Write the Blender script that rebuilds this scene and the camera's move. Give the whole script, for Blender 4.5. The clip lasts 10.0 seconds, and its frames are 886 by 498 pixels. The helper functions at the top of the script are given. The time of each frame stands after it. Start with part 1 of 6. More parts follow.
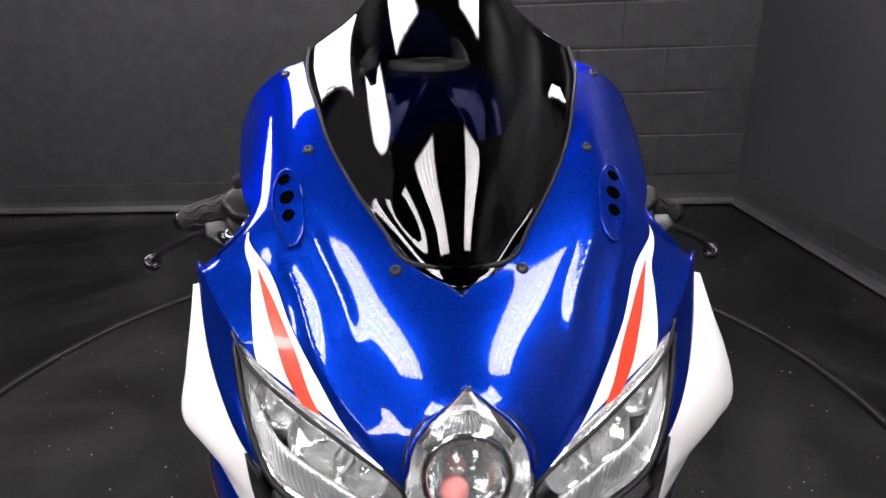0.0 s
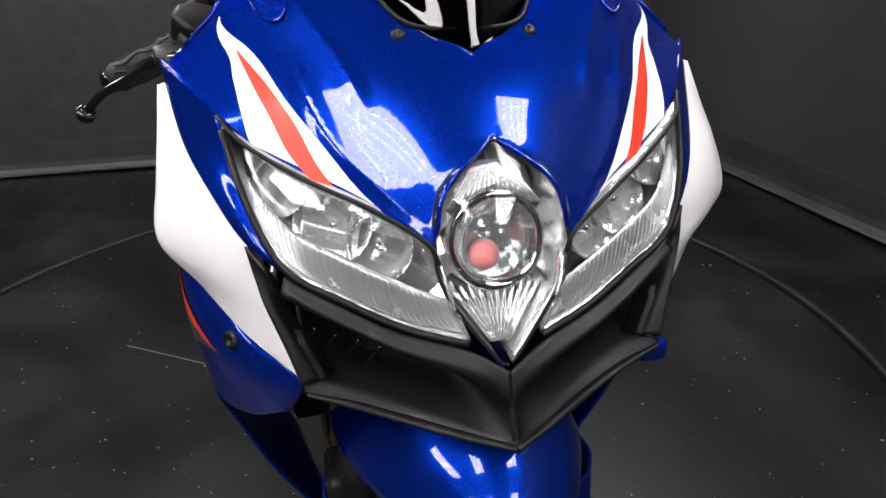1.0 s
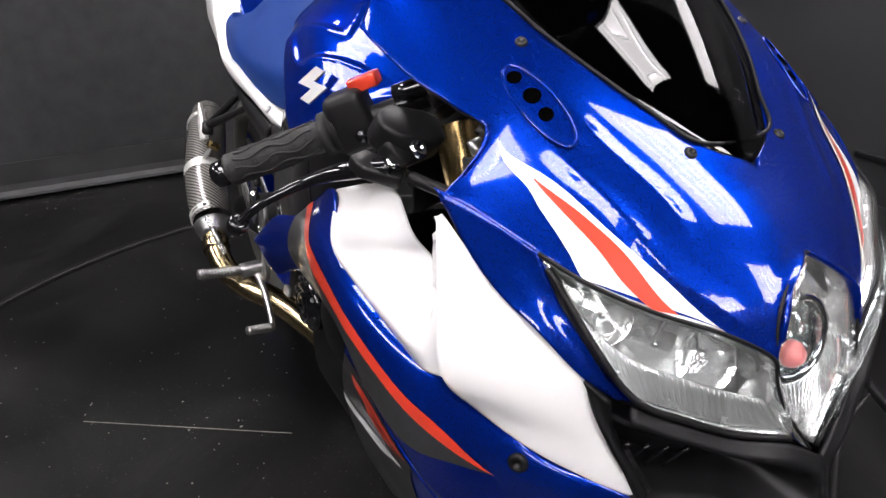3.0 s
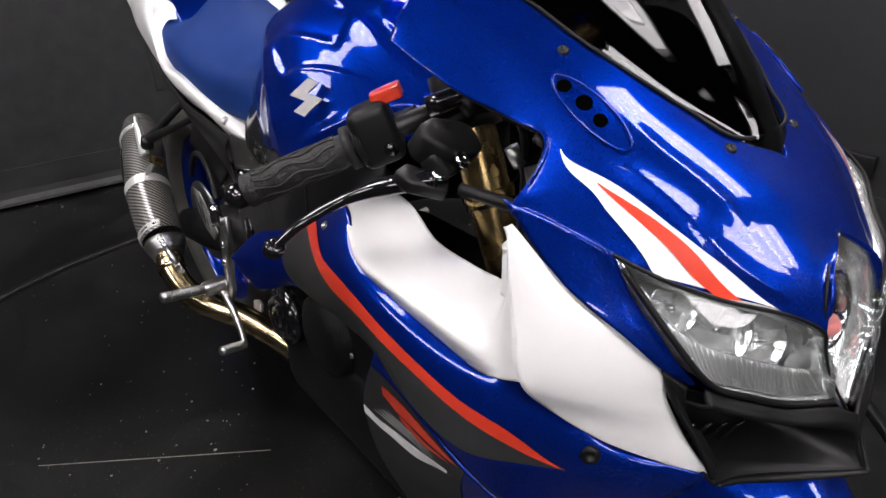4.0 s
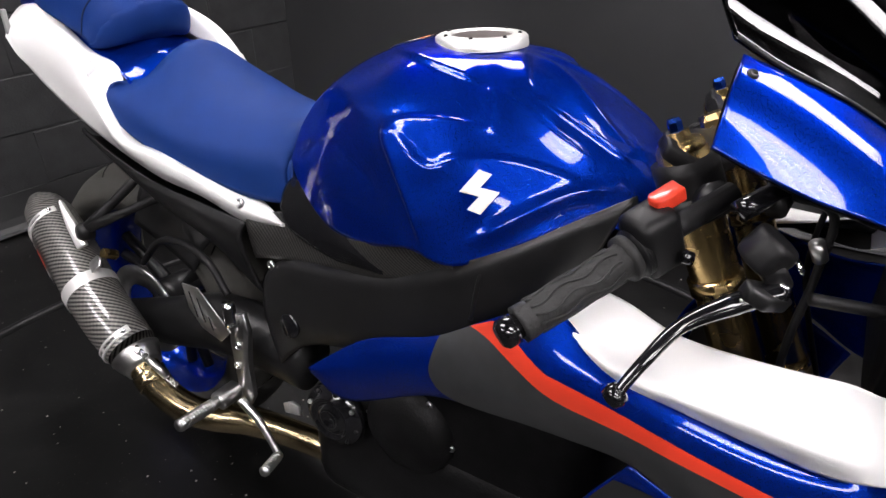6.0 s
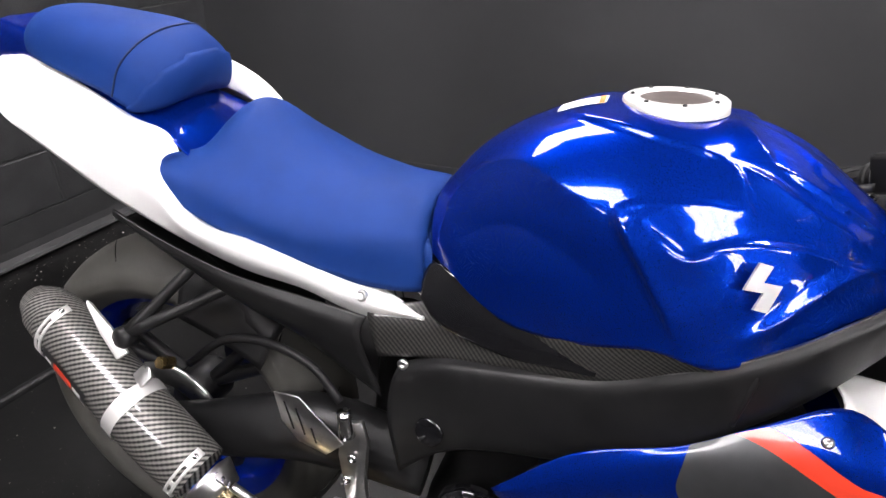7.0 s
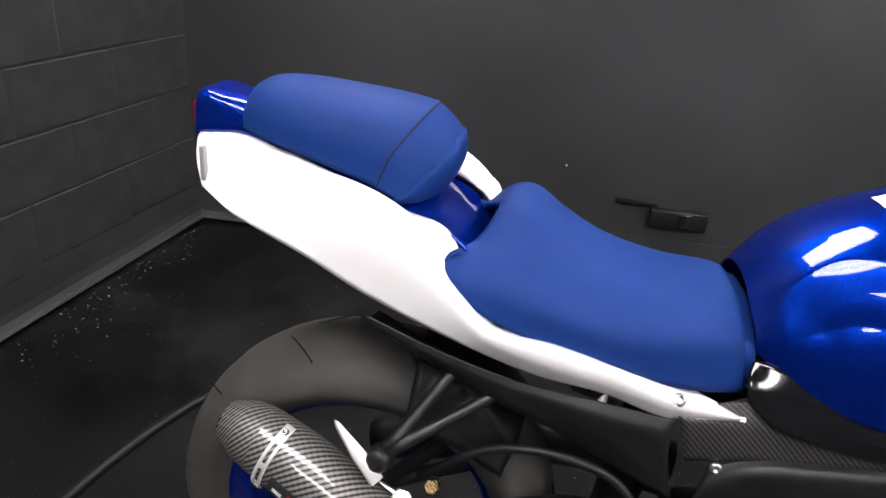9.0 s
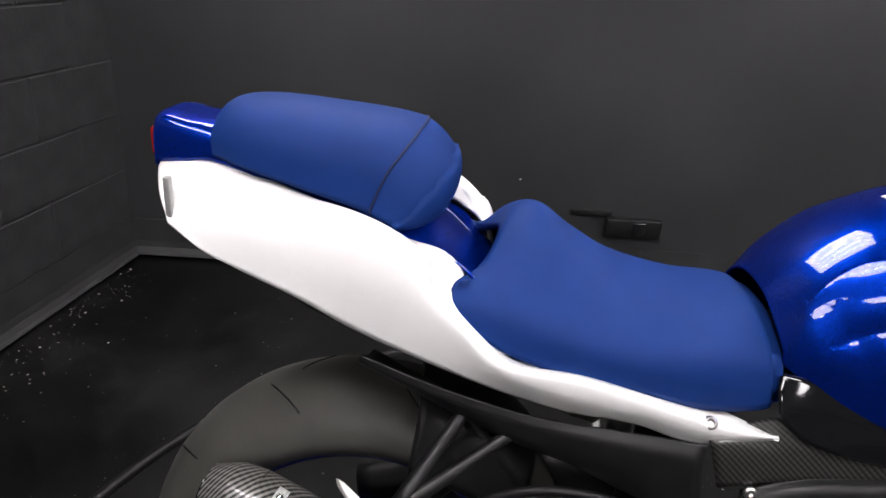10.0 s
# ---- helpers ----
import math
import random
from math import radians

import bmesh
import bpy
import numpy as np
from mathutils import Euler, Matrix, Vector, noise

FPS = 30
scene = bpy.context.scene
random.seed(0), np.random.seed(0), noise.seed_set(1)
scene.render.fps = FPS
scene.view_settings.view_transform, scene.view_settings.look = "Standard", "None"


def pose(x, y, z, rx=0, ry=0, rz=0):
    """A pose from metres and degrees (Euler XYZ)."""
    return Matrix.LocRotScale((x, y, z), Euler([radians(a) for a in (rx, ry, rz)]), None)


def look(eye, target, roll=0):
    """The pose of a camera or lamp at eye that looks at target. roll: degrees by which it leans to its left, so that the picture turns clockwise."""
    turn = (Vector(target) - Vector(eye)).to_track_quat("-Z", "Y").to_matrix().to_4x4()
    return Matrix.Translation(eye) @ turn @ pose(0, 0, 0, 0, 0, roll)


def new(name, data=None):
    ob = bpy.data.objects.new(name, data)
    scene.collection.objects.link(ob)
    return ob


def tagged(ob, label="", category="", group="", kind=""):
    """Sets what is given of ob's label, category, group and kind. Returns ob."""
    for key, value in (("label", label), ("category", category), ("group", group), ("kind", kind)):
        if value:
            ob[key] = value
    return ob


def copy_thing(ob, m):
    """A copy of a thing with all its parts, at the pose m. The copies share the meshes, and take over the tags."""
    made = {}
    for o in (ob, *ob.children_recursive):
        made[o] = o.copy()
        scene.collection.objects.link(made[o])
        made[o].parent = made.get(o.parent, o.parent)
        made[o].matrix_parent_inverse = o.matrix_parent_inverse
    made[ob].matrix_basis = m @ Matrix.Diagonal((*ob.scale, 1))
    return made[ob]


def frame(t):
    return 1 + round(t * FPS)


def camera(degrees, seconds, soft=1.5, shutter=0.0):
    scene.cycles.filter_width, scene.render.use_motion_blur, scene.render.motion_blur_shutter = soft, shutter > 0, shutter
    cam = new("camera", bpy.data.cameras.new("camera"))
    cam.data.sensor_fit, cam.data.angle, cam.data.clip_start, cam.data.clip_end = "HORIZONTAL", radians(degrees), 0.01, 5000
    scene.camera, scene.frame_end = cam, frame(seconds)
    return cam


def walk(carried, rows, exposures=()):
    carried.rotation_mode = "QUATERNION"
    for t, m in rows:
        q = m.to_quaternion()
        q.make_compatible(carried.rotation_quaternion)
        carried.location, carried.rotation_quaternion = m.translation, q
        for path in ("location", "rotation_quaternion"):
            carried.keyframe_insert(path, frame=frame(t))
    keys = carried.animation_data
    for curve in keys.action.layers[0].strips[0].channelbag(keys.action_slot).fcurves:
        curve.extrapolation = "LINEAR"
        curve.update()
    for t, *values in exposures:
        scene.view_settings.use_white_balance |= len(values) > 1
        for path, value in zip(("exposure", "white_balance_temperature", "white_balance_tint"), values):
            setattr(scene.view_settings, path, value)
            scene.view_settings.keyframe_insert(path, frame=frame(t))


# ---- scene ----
# ---- camera ----
cam = camera(68.0, 10.0, soft=1.5)
PATH = [
    (0, (-0.002, -0.518, 1.087), (0.094, 1.323, 0.311), -2.2),
    (0.5, (-0.052, -0.535, 1.017), (0.191, 1.264, 0.176), -2.4),
    (1, (-0.098, -0.536, 0.93), (0.283, 1.229, 0.071), -2.8),
    (1.5, (-0.153, -0.531, 0.871), (0.425, 1.146, -0.052), -3.3),
    (2, (-0.222, -0.479, 0.902), (0.506, 1.088, -0.106), -3.2),
    (2.3, (-0.3, -0.427, 0.927), (0.559, 1.095, -0.044), -2.6),
    (2.5, (-0.339, -0.397, 0.97), (0.476, 1.143, -0.012), -2.3),
    (2.7, (-0.372, -0.378, 1.013), (0.425, 1.193, 0.066), -2.1),
    (3.8, (-0.484, -0.317, 1.065), (0.528, 1.109, 0.094), -2.4),
    (4, (-0.511, -0.292, 1.067), (0.537, 1.103, 0.089), -2.7),
    (4.5, (-0.579, -0.22, 1.077), (0.586, 1.087, 0.109), -2.2),
    (5, (-0.632, -0.158, 1.081), (0.637, 1.053, 0.12), -1.7),
    (5.2, (-0.659, -0.144, 1.068), (0.648, 1.067, 0.16), -1.3),
    (6.3, (-0.734, 0.275, 1.158), (0.786, 1.079, 0.136), -0.4),
    (6.5, (-0.738, 0.362, 1.155), (0.819, 1.107, 0.147), -0.2),
    (7, (-0.758, 0.557, 1.171), (0.892, 1.13, 0.197), 1.4),
    (7.5, (-0.798, 0.735, 1.197), (0.898, 1.2, 0.246), 3.0),
    (8, (-0.811, 0.888, 1.217), (0.912, 1.261, 0.273), 4.4),
    (8.5, (-0.806, 1.011, 1.206), (0.948, 1.32, 0.296), 4.8),
    (9, (-0.797, 1.124, 1.195), (0.984, 1.328, 0.308), 5.5),
    (9.5, (-0.771, 1.22, 1.181), (1.036, 1.312, 0.33), 5.8),
    (10, (-0.73, 1.208, 1.165), (1.093, 1.227, 0.344), 4.5),
]
walk(cam, [(t, look(eye, target, roll)) for t, eye, target, roll in PATH], [(0, 0.2), (1, 0.0), (2, 0.25), (2.7, 0.2), (4, -0.35), (5.2, -0.35), (6.5, 0.3), (7.2, 0.6), (8.4, 0.65), (9, 0.28), (10, -0.1)])

# ---- light ----
world = bpy.data.worlds.new("dim_room")
scene.world = world
world.use_nodes = True
world.node_tree.nodes["Background"].inputs[0].default_value = (0.5, 0.55, 0.6, 1)
world.node_tree.nodes["Background"].inputs[1].default_value = 0.006
scene.view_settings.exposure = 0.0
TUBE_STRENGTH = 17.6


# ---- materials ----
def mat(name, color, rough=0.5, metal=0.0, coat=0.0, noise_amt=0.0, noise_scale=40.0, bump=0.0, bump_scale=200.0,
        spec=0.5, trans=0.0, ior=1.45, rough_var=0.0, flake=0.0, coat_rough=0.03):
    m = bpy.data.materials.new(name)
    m.use_nodes = True
    nt = m.node_tree
    b = nt.nodes["Principled BSDF"]
    b.inputs["Base Color"].default_value = (*color, 1)
    b.inputs["Roughness"].default_value = rough
    b.inputs["Metallic"].default_value = metal
    b.inputs["Coat Weight"].default_value = coat
    b.inputs["Coat Roughness"].default_value = coat_rough
    b.inputs["Specular IOR Level"].default_value = spec
    b.inputs["Transmission Weight"].default_value = trans
    b.inputs["IOR"].default_value = ior
    co = nt.nodes.new("ShaderNodeTexCoord")
    if noise_amt or rough_var:
        n = nt.nodes.new("ShaderNodeTexNoise")
        n.inputs["Scale"].default_value = noise_scale
        n.inputs["Detail"].default_value = 6
        nt.links.new(co.outputs["Object"], n.inputs["Vector"])
        if noise_amt:
            r = nt.nodes.new("ShaderNodeValToRGB")
            r.color_ramp.elements[0].position, r.color_ramp.elements[1].position = 0.3, 0.7
            r.color_ramp.elements[0].color = (*[c * (1 - noise_amt) for c in color], 1)
            r.color_ramp.elements[1].color = (*[min(1, c * (1 + noise_amt)) for c in color], 1)
            nt.links.new(n.outputs["Fac"], r.inputs["Fac"])
            nt.links.new(r.outputs["Color"], b.inputs["Base Color"])
        if rough_var:
            mr = nt.nodes.new("ShaderNodeMapRange")
            mr.inputs["To Min"].default_value = max(0, rough - rough_var)
            mr.inputs["To Max"].default_value = min(1, rough + rough_var)
            nt.links.new(n.outputs["Fac"], mr.inputs["Value"])
            nt.links.new(mr.outputs["Result"], b.inputs["Roughness"])
    if bump:
        n2 = nt.nodes.new("ShaderNodeTexNoise")
        n2.inputs["Scale"].default_value = bump_scale
        n2.inputs["Detail"].default_value = 5
        nt.links.new(co.outputs["Object"], n2.inputs["Vector"])
        bp = nt.nodes.new("ShaderNodeBump")
        bp.inputs["Strength"].default_value = bump
        bp.inputs["Distance"].default_value = 0.002
        nt.links.new(n2.outputs["Fac"], bp.inputs["Height"])
        nt.links.new(bp.outputs["Normal"], b.inputs["Normal"])
    if flake:
        v = nt.nodes.new("ShaderNodeTexVoronoi")
        v.inputs["Scale"].default_value = 1800
        nt.links.new(co.outputs["Object"], v.inputs["Vector"])
        mx = nt.nodes.new("ShaderNodeMapRange")
        mx.inputs["To Min"].default_value = rough - flake
        mx.inputs["To Max"].default_value = rough + flake
        nt.links.new(v.outputs["Color"], mx.inputs["Value"])
        nt.links.new(mx.outputs["Result"], b.inputs["Roughness"])
    return m


def emitter(name, color, strength):
    m = bpy.data.materials.new(name)
    m.use_nodes = True
    b = m.node_tree.nodes["Principled BSDF"]
    b.inputs["Base Color"].default_value = (0.8, 0.8, 0.8, 1)
    b.inputs["Emission Color"].default_value = (*color, 1)
    b.inputs["Emission Strength"].default_value = strength
    return m


def sheet_mat(name, tint, gloss_rough, ior):
    """A thin clear or tinted plastic sheet: light goes straight through, with a mirror gloss on top."""
    m = bpy.data.materials.new(name)
    m.use_nodes = True
    nt = m.node_tree
    nt.nodes.remove(nt.nodes["Principled BSDF"])
    t = nt.nodes.new("ShaderNodeBsdfTransparent")
    t.inputs["Color"].default_value = (*tint, 1)
    g = nt.nodes.new("ShaderNodeBsdfGlossy")
    g.inputs["Roughness"].default_value = gloss_rough
    face = nt.nodes.new("ShaderNodeLayerWeight")
    face.inputs["Blend"].default_value = 0.5
    up = nt.nodes.new("ShaderNodeMath")
    up.operation = "POWER"
    up.inputs[1].default_value = 4.5
    nt.links.new(face.outputs["Facing"], up.inputs[0])
    f0 = ((ior - 1) / (ior + 1)) ** 2
    fr = nt.nodes.new("ShaderNodeMath")
    fr.operation = "MULTIPLY_ADD"
    fr.inputs[1].default_value, fr.inputs[2].default_value = 0.9 - f0, f0
    nt.links.new(up.outputs["Value"], fr.inputs[0])
    mx = nt.nodes.new("ShaderNodeMixShader")
    nt.links.new(fr.outputs["Value"], mx.inputs["Fac"])
    nt.links.new(t.outputs["BSDF"], mx.inputs[1])
    nt.links.new(g.outputs["BSDF"], mx.inputs[2])
    nt.links.new(mx.outputs["Shader"], nt.nodes["Material Output"].inputs["Surface"])
    return m


def carbon_mat(name, size=0.008, pale=0.19):
    """Twill-weave carbon fibre under clear lacquer: diagonal bands of lighter and darker tow."""
    m = bpy.data.materials.new(name)
    m.use_nodes = True
    nt = m.node_tree
    b = nt.nodes["Principled BSDF"]
    uv = nt.nodes.new("ShaderNodeUVMap")
    mp = nt.nodes.new("ShaderNodeMapping")
    mp.inputs["Rotation"].default_value = (0, 0, radians(40))
    nt.links.new(uv.outputs["UV"], mp.inputs["Vector"])
    w = nt.nodes.new("ShaderNodeTexWave")
    w.wave_type, w.bands_direction, w.wave_profile = "BANDS", "X", "TRI"
    w.inputs["Scale"].default_value = 0.31 / size / 2
    w.inputs["Distortion"].default_value = 0.25
    w.inputs["Detail"].default_value = 1
    nt.links.new(mp.outputs["Vector"], w.inputs["Vector"])
    w2 = nt.nodes.new("ShaderNodeTexWave")
    w2.wave_type, w2.bands_direction, w2.wave_profile = "BANDS", "Y", "TRI"
    w2.inputs["Scale"].default_value = 0.31 / size / 2.2
    nt.links.new(mp.outputs["Vector"], w2.inputs["Vector"])
    mul = nt.nodes.new("ShaderNodeMath")
    mul.operation = "MULTIPLY_ADD"
    mul.inputs[1].default_value = 0.2
    nt.links.new(w2.outputs["Fac"], mul.inputs[0])
    nt.links.new(w.outputs["Fac"], mul.inputs[2])
    r = nt.nodes.new("ShaderNodeValToRGB")
    r.color_ramp.elements[0].position, r.color_ramp.elements[1].position = 0.28, 0.95
    r.color_ramp.elements[0].color = (0.006, 0.006, 0.007, 1)
    r.color_ramp.elements[1].color = (pale, pale * 0.97, pale * 0.9, 1)
    nt.links.new(mul.outputs["Value"], r.inputs["Fac"])
    nt.links.new(r.outputs["Color"], b.inputs["Base Color"])
    b.inputs["Metallic"].default_value = 0.35
    b.inputs["Roughness"].default_value = 0.42
    b.inputs["Coat Weight"].default_value = 0.8
    b.inputs["Coat Roughness"].default_value = 0.06
    return m


BLUE = mat("blue_metallic_paint", (0.0011, 0.0185, 0.232), 0.30, 0.66, 0.78, flake=0.05, coat_rough=0.015, spec=0.0)
BLUE.node_tree.nodes["Principled BSDF"].inputs["Specular Tint"].default_value = (0.05, 0.25, 1.0, 1)
WHITE = mat("white_gloss_paint", (0.83, 0.83, 0.82), 0.35, 0.0, 0.6, noise_amt=0.02, noise_scale=8)
RED = mat("red_decal_vinyl", (0.62, 0.045, 0.02), 0.3, 0, 0.5, noise_amt=0.03)
GREY = mat("charcoal_decal_vinyl", (0.080, 0.082, 0.085), 0.34, 0.65, 0.5, noise_amt=0.08)
DECAL_WHITE = mat("white_decal_vinyl", (0.8, 0.8, 0.79), 0.3, 0, 0.5, noise_amt=0.02)
BLACK_P = mat("black_moulded_plastic", (0.006, 0.006, 0.0065), 0.46, 0, 0, spec=0.32, noise_amt=0.2, bump=0.15, bump_scale=900, rough_var=0.08)
BLACK_G = mat("gloss_black_plastic", (0.006, 0.006, 0.007), 0.12, 0, 0.5, rough_var=0.04, noise_scale=6)
FRAME = mat("satin_black_painted_aluminium", (0.010, 0.010, 0.0105), 0.42, 0.2, 0.0, noise_amt=0.25, rough_var=0.1, bump=0.08, bump_scale=500)
ENGINE = mat("black_cast_metal", (0.005, 0.005, 0.0055), 0.55, 0.4, 0.0, noise_amt=0.4, bump=0.3, bump_scale=250)
RUBBER = mat("tyre_rubber", (0.042, 0.041, 0.036), 0.72, 0, 0, noise_amt=0.25, noise_scale=15, bump=0.2, bump_scale=120, rough_var=0.1)
GRIP = mat("ribbed_grip_rubber", (0.014, 0.014, 0.014), 0.65, 0, 0, noise_amt=0.2, bump=0.5, bump_scale=300)
VINYL = mat("blue_seat_vinyl", (0.0035, 0.0265, 0.150), 0.62, 0, 0, noise_amt=0.06, noise_scale=30, bump=0.25, bump_scale=1400, spec=0.2)
SEAM = mat("dark_seam_thread", (0.004, 0.012, 0.06), 0.7)
SILVER = mat("pale_silver_anodised_metal", (0.82, 0.82, 0.80), 0.38, 0.55, noise_amt=0.04)
BADGE = mat("brushed_grey_badge", (0.36, 0.36, 0.355), 0.42, 0.8, noise_amt=0.06)
CHROME = mat("bright_plated_metal", (0.75, 0.75, 0.74), 0.12, 1.0, rough_var=0.05, noise_scale=20)
ALLOY = mat("brushed_alloy", (0.55, 0.55, 0.54), 0.32, 1.0, noise_amt=0.12, rough_var=0.1, noise_scale=60)
GOLD = mat("gold_anodised_metal", (0.50, 0.36, 0.16), 0.26, 1.0, noise_amt=0.1, rough_var=0.06)
TITAN = mat("heat_tinted_titanium", (0.48, 0.38, 0.22), 0.22, 1.0, noise_amt=0.25, noise_scale=9, rough_var=0.08)
BLUE_ANO = mat("blue_anodised_metal", (0.02, 0.08, 0.45), 0.25, 1.0)
CLEAR = sheet_mat("clear_lens", (0.96, 0.97, 0.97), 0.015, 1.42)
SMOKE = sheet_mat("dark_smoked_acrylic", (0.15, 0.15, 0.152), 0.01, 1.5)
LENS_SOLID = sheet_mat("projector_glass", (0.93, 0.95, 0.95), 0.01, 1.7)
REFLECT = mat("mirror_reflector", (0.90, 0.91, 0.90), 0.17, 0.77, rough_var=0.07, noise_scale=50, bump=0.5, bump_scale=90)
DIFFUSER = mat("ribbed_lamp_silver", (0.60, 0.61, 0.60), 0.25, 0.72, rough_var=0.1, noise_scale=60, bump=0.3, bump_scale=140)
BEZEL = mat("grey_lamp_bezel", (0.36, 0.36, 0.35), 0.35, 0.5, noise_amt=0.1)
RED_LENS = mat("red_tail_lens", (0.35, 0.01, 0.01), 0.15, 0, 0.6)
CAP_BROWN = mat("brown_grey_cap_metal", (0.115, 0.095, 0.088), 0.42, 0.45, noise_amt=0.2, noise_scale=50)
PINK = mat("salmon_bulb_cap", (0.75, 0.25, 0.24), 0.4)
CARBON = carbon_mat("carbon_fibre_twill", 0.0034, 0.27)
HOLE_SHADE = mat("painted_hole_shade", (0.001, 0.001, 0.001), 0.9, spec=0.0)
GREY_P = mat("satin_grey_black_plastic", (0.40, 0.40, 0.402), 0.42, 0, 0, noise_amt=0.1, rough_var=0.06)
CARBON_F = carbon_mat("fine_carbon_fibre_twill", 0.0026, 0.06)
LABEL_W = mat("paper_label", (0.78, 0.76, 0.72), 0.5, noise_amt=0.04)
ORANGE = mat("orange_label_band", (0.75, 0.22, 0.05), 0.5)
LABEL_K = mat("black_label", (0.02, 0.02, 0.02), 0.3)


def floor_mat(name, base, rough, scale, dust):
    """Black sealed floor with scuffs and pale specks of dust."""
    m = mat(name, base, rough, 0, 0.0, noise_amt=0.6, noise_scale=3.0, rough_var=0.16, bump=0.08, bump_scale=60, spec=0.28)
    nt = m.node_tree
    b = nt.nodes["Principled BSDF"]
    co = nt.nodes.new("ShaderNodeTexCoord")
    v = nt.nodes.new("ShaderNodeTexVoronoi")
    v.inputs["Scale"].default_value = scale
    nt.links.new(co.outputs["Object"], v.inputs["Vector"])
    r = nt.nodes.new("ShaderNodeValToRGB")
    r.color_ramp.elements[0].position, r.color_ramp.elements[1].position = 0.05, 0.10
    r.color_ramp.elements[0].color, r.color_ramp.elements[1].color = (1, 1, 1, 1), (0, 0, 0, 1)
    nt.links.new(v.outputs["Distance"], r.inputs["Fac"])
    n = nt.nodes.new("ShaderNodeTexNoise")
    n.inputs["Scale"].default_value = 2.2
    n.inputs["Detail"].default_value = 4
    nt.links.new(co.outputs["Object"], n.inputs["Vector"])
    r2 = nt.nodes.new("ShaderNodeValToRGB")
    r2.color_ramp.elements[0].position, r2.color_ramp.elements[1].position = 0.42, 0.72
    nt.links.new(n.outputs["Fac"], r2.inputs["Fac"])
    mul = nt.nodes.new("ShaderNodeMath")
    mul.operation = "MULTIPLY"
    nt.links.new(r.outputs["Color"], mul.inputs[0])
    nt.links.new(r2.outputs["Color"], mul.inputs[1])
    mul2 = nt.nodes.new("ShaderNodeMath")
    mul2.operation = "MULTIPLY"
    mul2.inputs[1].default_value = dust
    nt.links.new(mul.outputs["Value"], mul2.inputs[0])
    mix = nt.nodes.new("ShaderNodeMix")
    mix.data_type = "RGBA"
    prev = b.inputs["Base Color"].links[0].from_socket
    nt.links.new(mul2.outputs["Value"], mix.inputs[0])
    nt.links.new(prev, mix.inputs[6])
    mix.inputs[7].default_value = (0.42, 0.40, 0.36, 1)
    # rubbed grey patches and streaks of dust
    s1 = nt.nodes.new("ShaderNodeTexNoise")
    s1.inputs["Scale"].default_value, s1.inputs["Detail"].default_value, s1.inputs["Roughness"].default_value = 1.7, 9, 0.68
    s1.inputs["Distortion"].default_value = 0.7
    nt.links.new(co.outputs["Object"], s1.inputs["Vector"])
    s2 = nt.nodes.new("ShaderNodeMapRange")
    s2.inputs["From Min"].default_value, s2.inputs["From Max"].default_value = 0.50, 0.78
    s2.inputs["To Min"].default_value, s2.inputs["To Max"].default_value = 0.0, 0.42
    nt.links.new(s1.outputs["Fac"], s2.inputs["Value"])
    rub = nt.nodes.new("ShaderNodeMix")
    rub.data_type = "RGBA"
    rub.inputs[7].default_value = (0.040, 0.040, 0.039, 1)
    nt.links.new(s2.outputs["Result"], rub.inputs[0])
    nt.links.new(mix.outputs[2], rub.inputs[6])
    nt.links.new(rub.outputs[2], b.inputs["Base Color"])
    return m


FLOOR = floor_mat("black_sealed_floor", (0.0036, 0.0036, 0.0036), 0.36, 95, 0.8)
DISC = floor_mat("black_turntable_board", (0.004, 0.004, 0.004), 0.38, 110, 0.85)
WALL = mat("black_painted_plaster", (0.0235, 0.024, 0.0255), 0.55, 0, 0, noise_amt=0.22, noise_scale=1.6, rough_var=0.1, bump=0.12, bump_scale=90)
BLOCK = mat("black_painted_block", (0.021, 0.0215, 0.0225), 0.55, 0, 0, noise_amt=0.3, noise_scale=14, bump=0.6, bump_scale=140)
BASEB = mat("black_rubber_skirting", (0.022, 0.0225, 0.023), 0.5, 0, 0, noise_amt=0.35, noise_scale=6, bump=0.1, bump_scale=100)
CEIL = mat("dark_ceiling", (0.02, 0.02, 0.02), 0.8, noise_amt=0.2)
LAMP_BODY = mat("white_lamp_body", (0.7, 0.7, 0.7), 0.5)
TUBE = emitter("fluorescent_tube", (1.0, 0.945, 0.965), TUBE_STRENGTH)


# ---- mesh helpers ----
def finish(bm, name, material, smooth=True):
    me = bpy.data.meshes.new(name)
    bmesh.ops.recalc_face_normals(bm, faces=bm.faces)
    bm.to_mesh(me)
    bm.free()
    for p in me.polygons:
        p.use_smooth = smooth
    me.materials.append(material)
    return me


def part(name, bm, material, parent=None, label="", smooth=True):
    """One mesh object out of a bmesh, under a thing or a part."""
    ob = new(name, finish(bm, name, material, smooth))
    if parent is not None:
        ob.parent = parent
    if label:
        ob["label"] = label
    return ob


def thing(name, label, category, m=None, group="", kind=""):
    ob = new(name)
    ob.empty_display_size = 0.1
    if m is not None:
        ob.matrix_world = m
    return tagged(ob, label, category, group, kind)


def box_bm(size, centre=(0, 0, 0), bevel=0.0, segs=2, m=None):
    bm = bmesh.new()
    bmesh.ops.create_cube(bm, size=1)
    bmesh.ops.scale(bm, vec=size, verts=bm.verts)
    if bevel:
        bmesh.ops.bevel(bm, geom=bm.edges[:], offset=bevel, segments=segs, affect="EDGES", profile=0.5)
    if m is not None:
        bmesh.ops.transform(bm, matrix=m, verts=bm.verts)
    bmesh.ops.translate(bm, vec=centre, verts=bm.verts)
    return bm


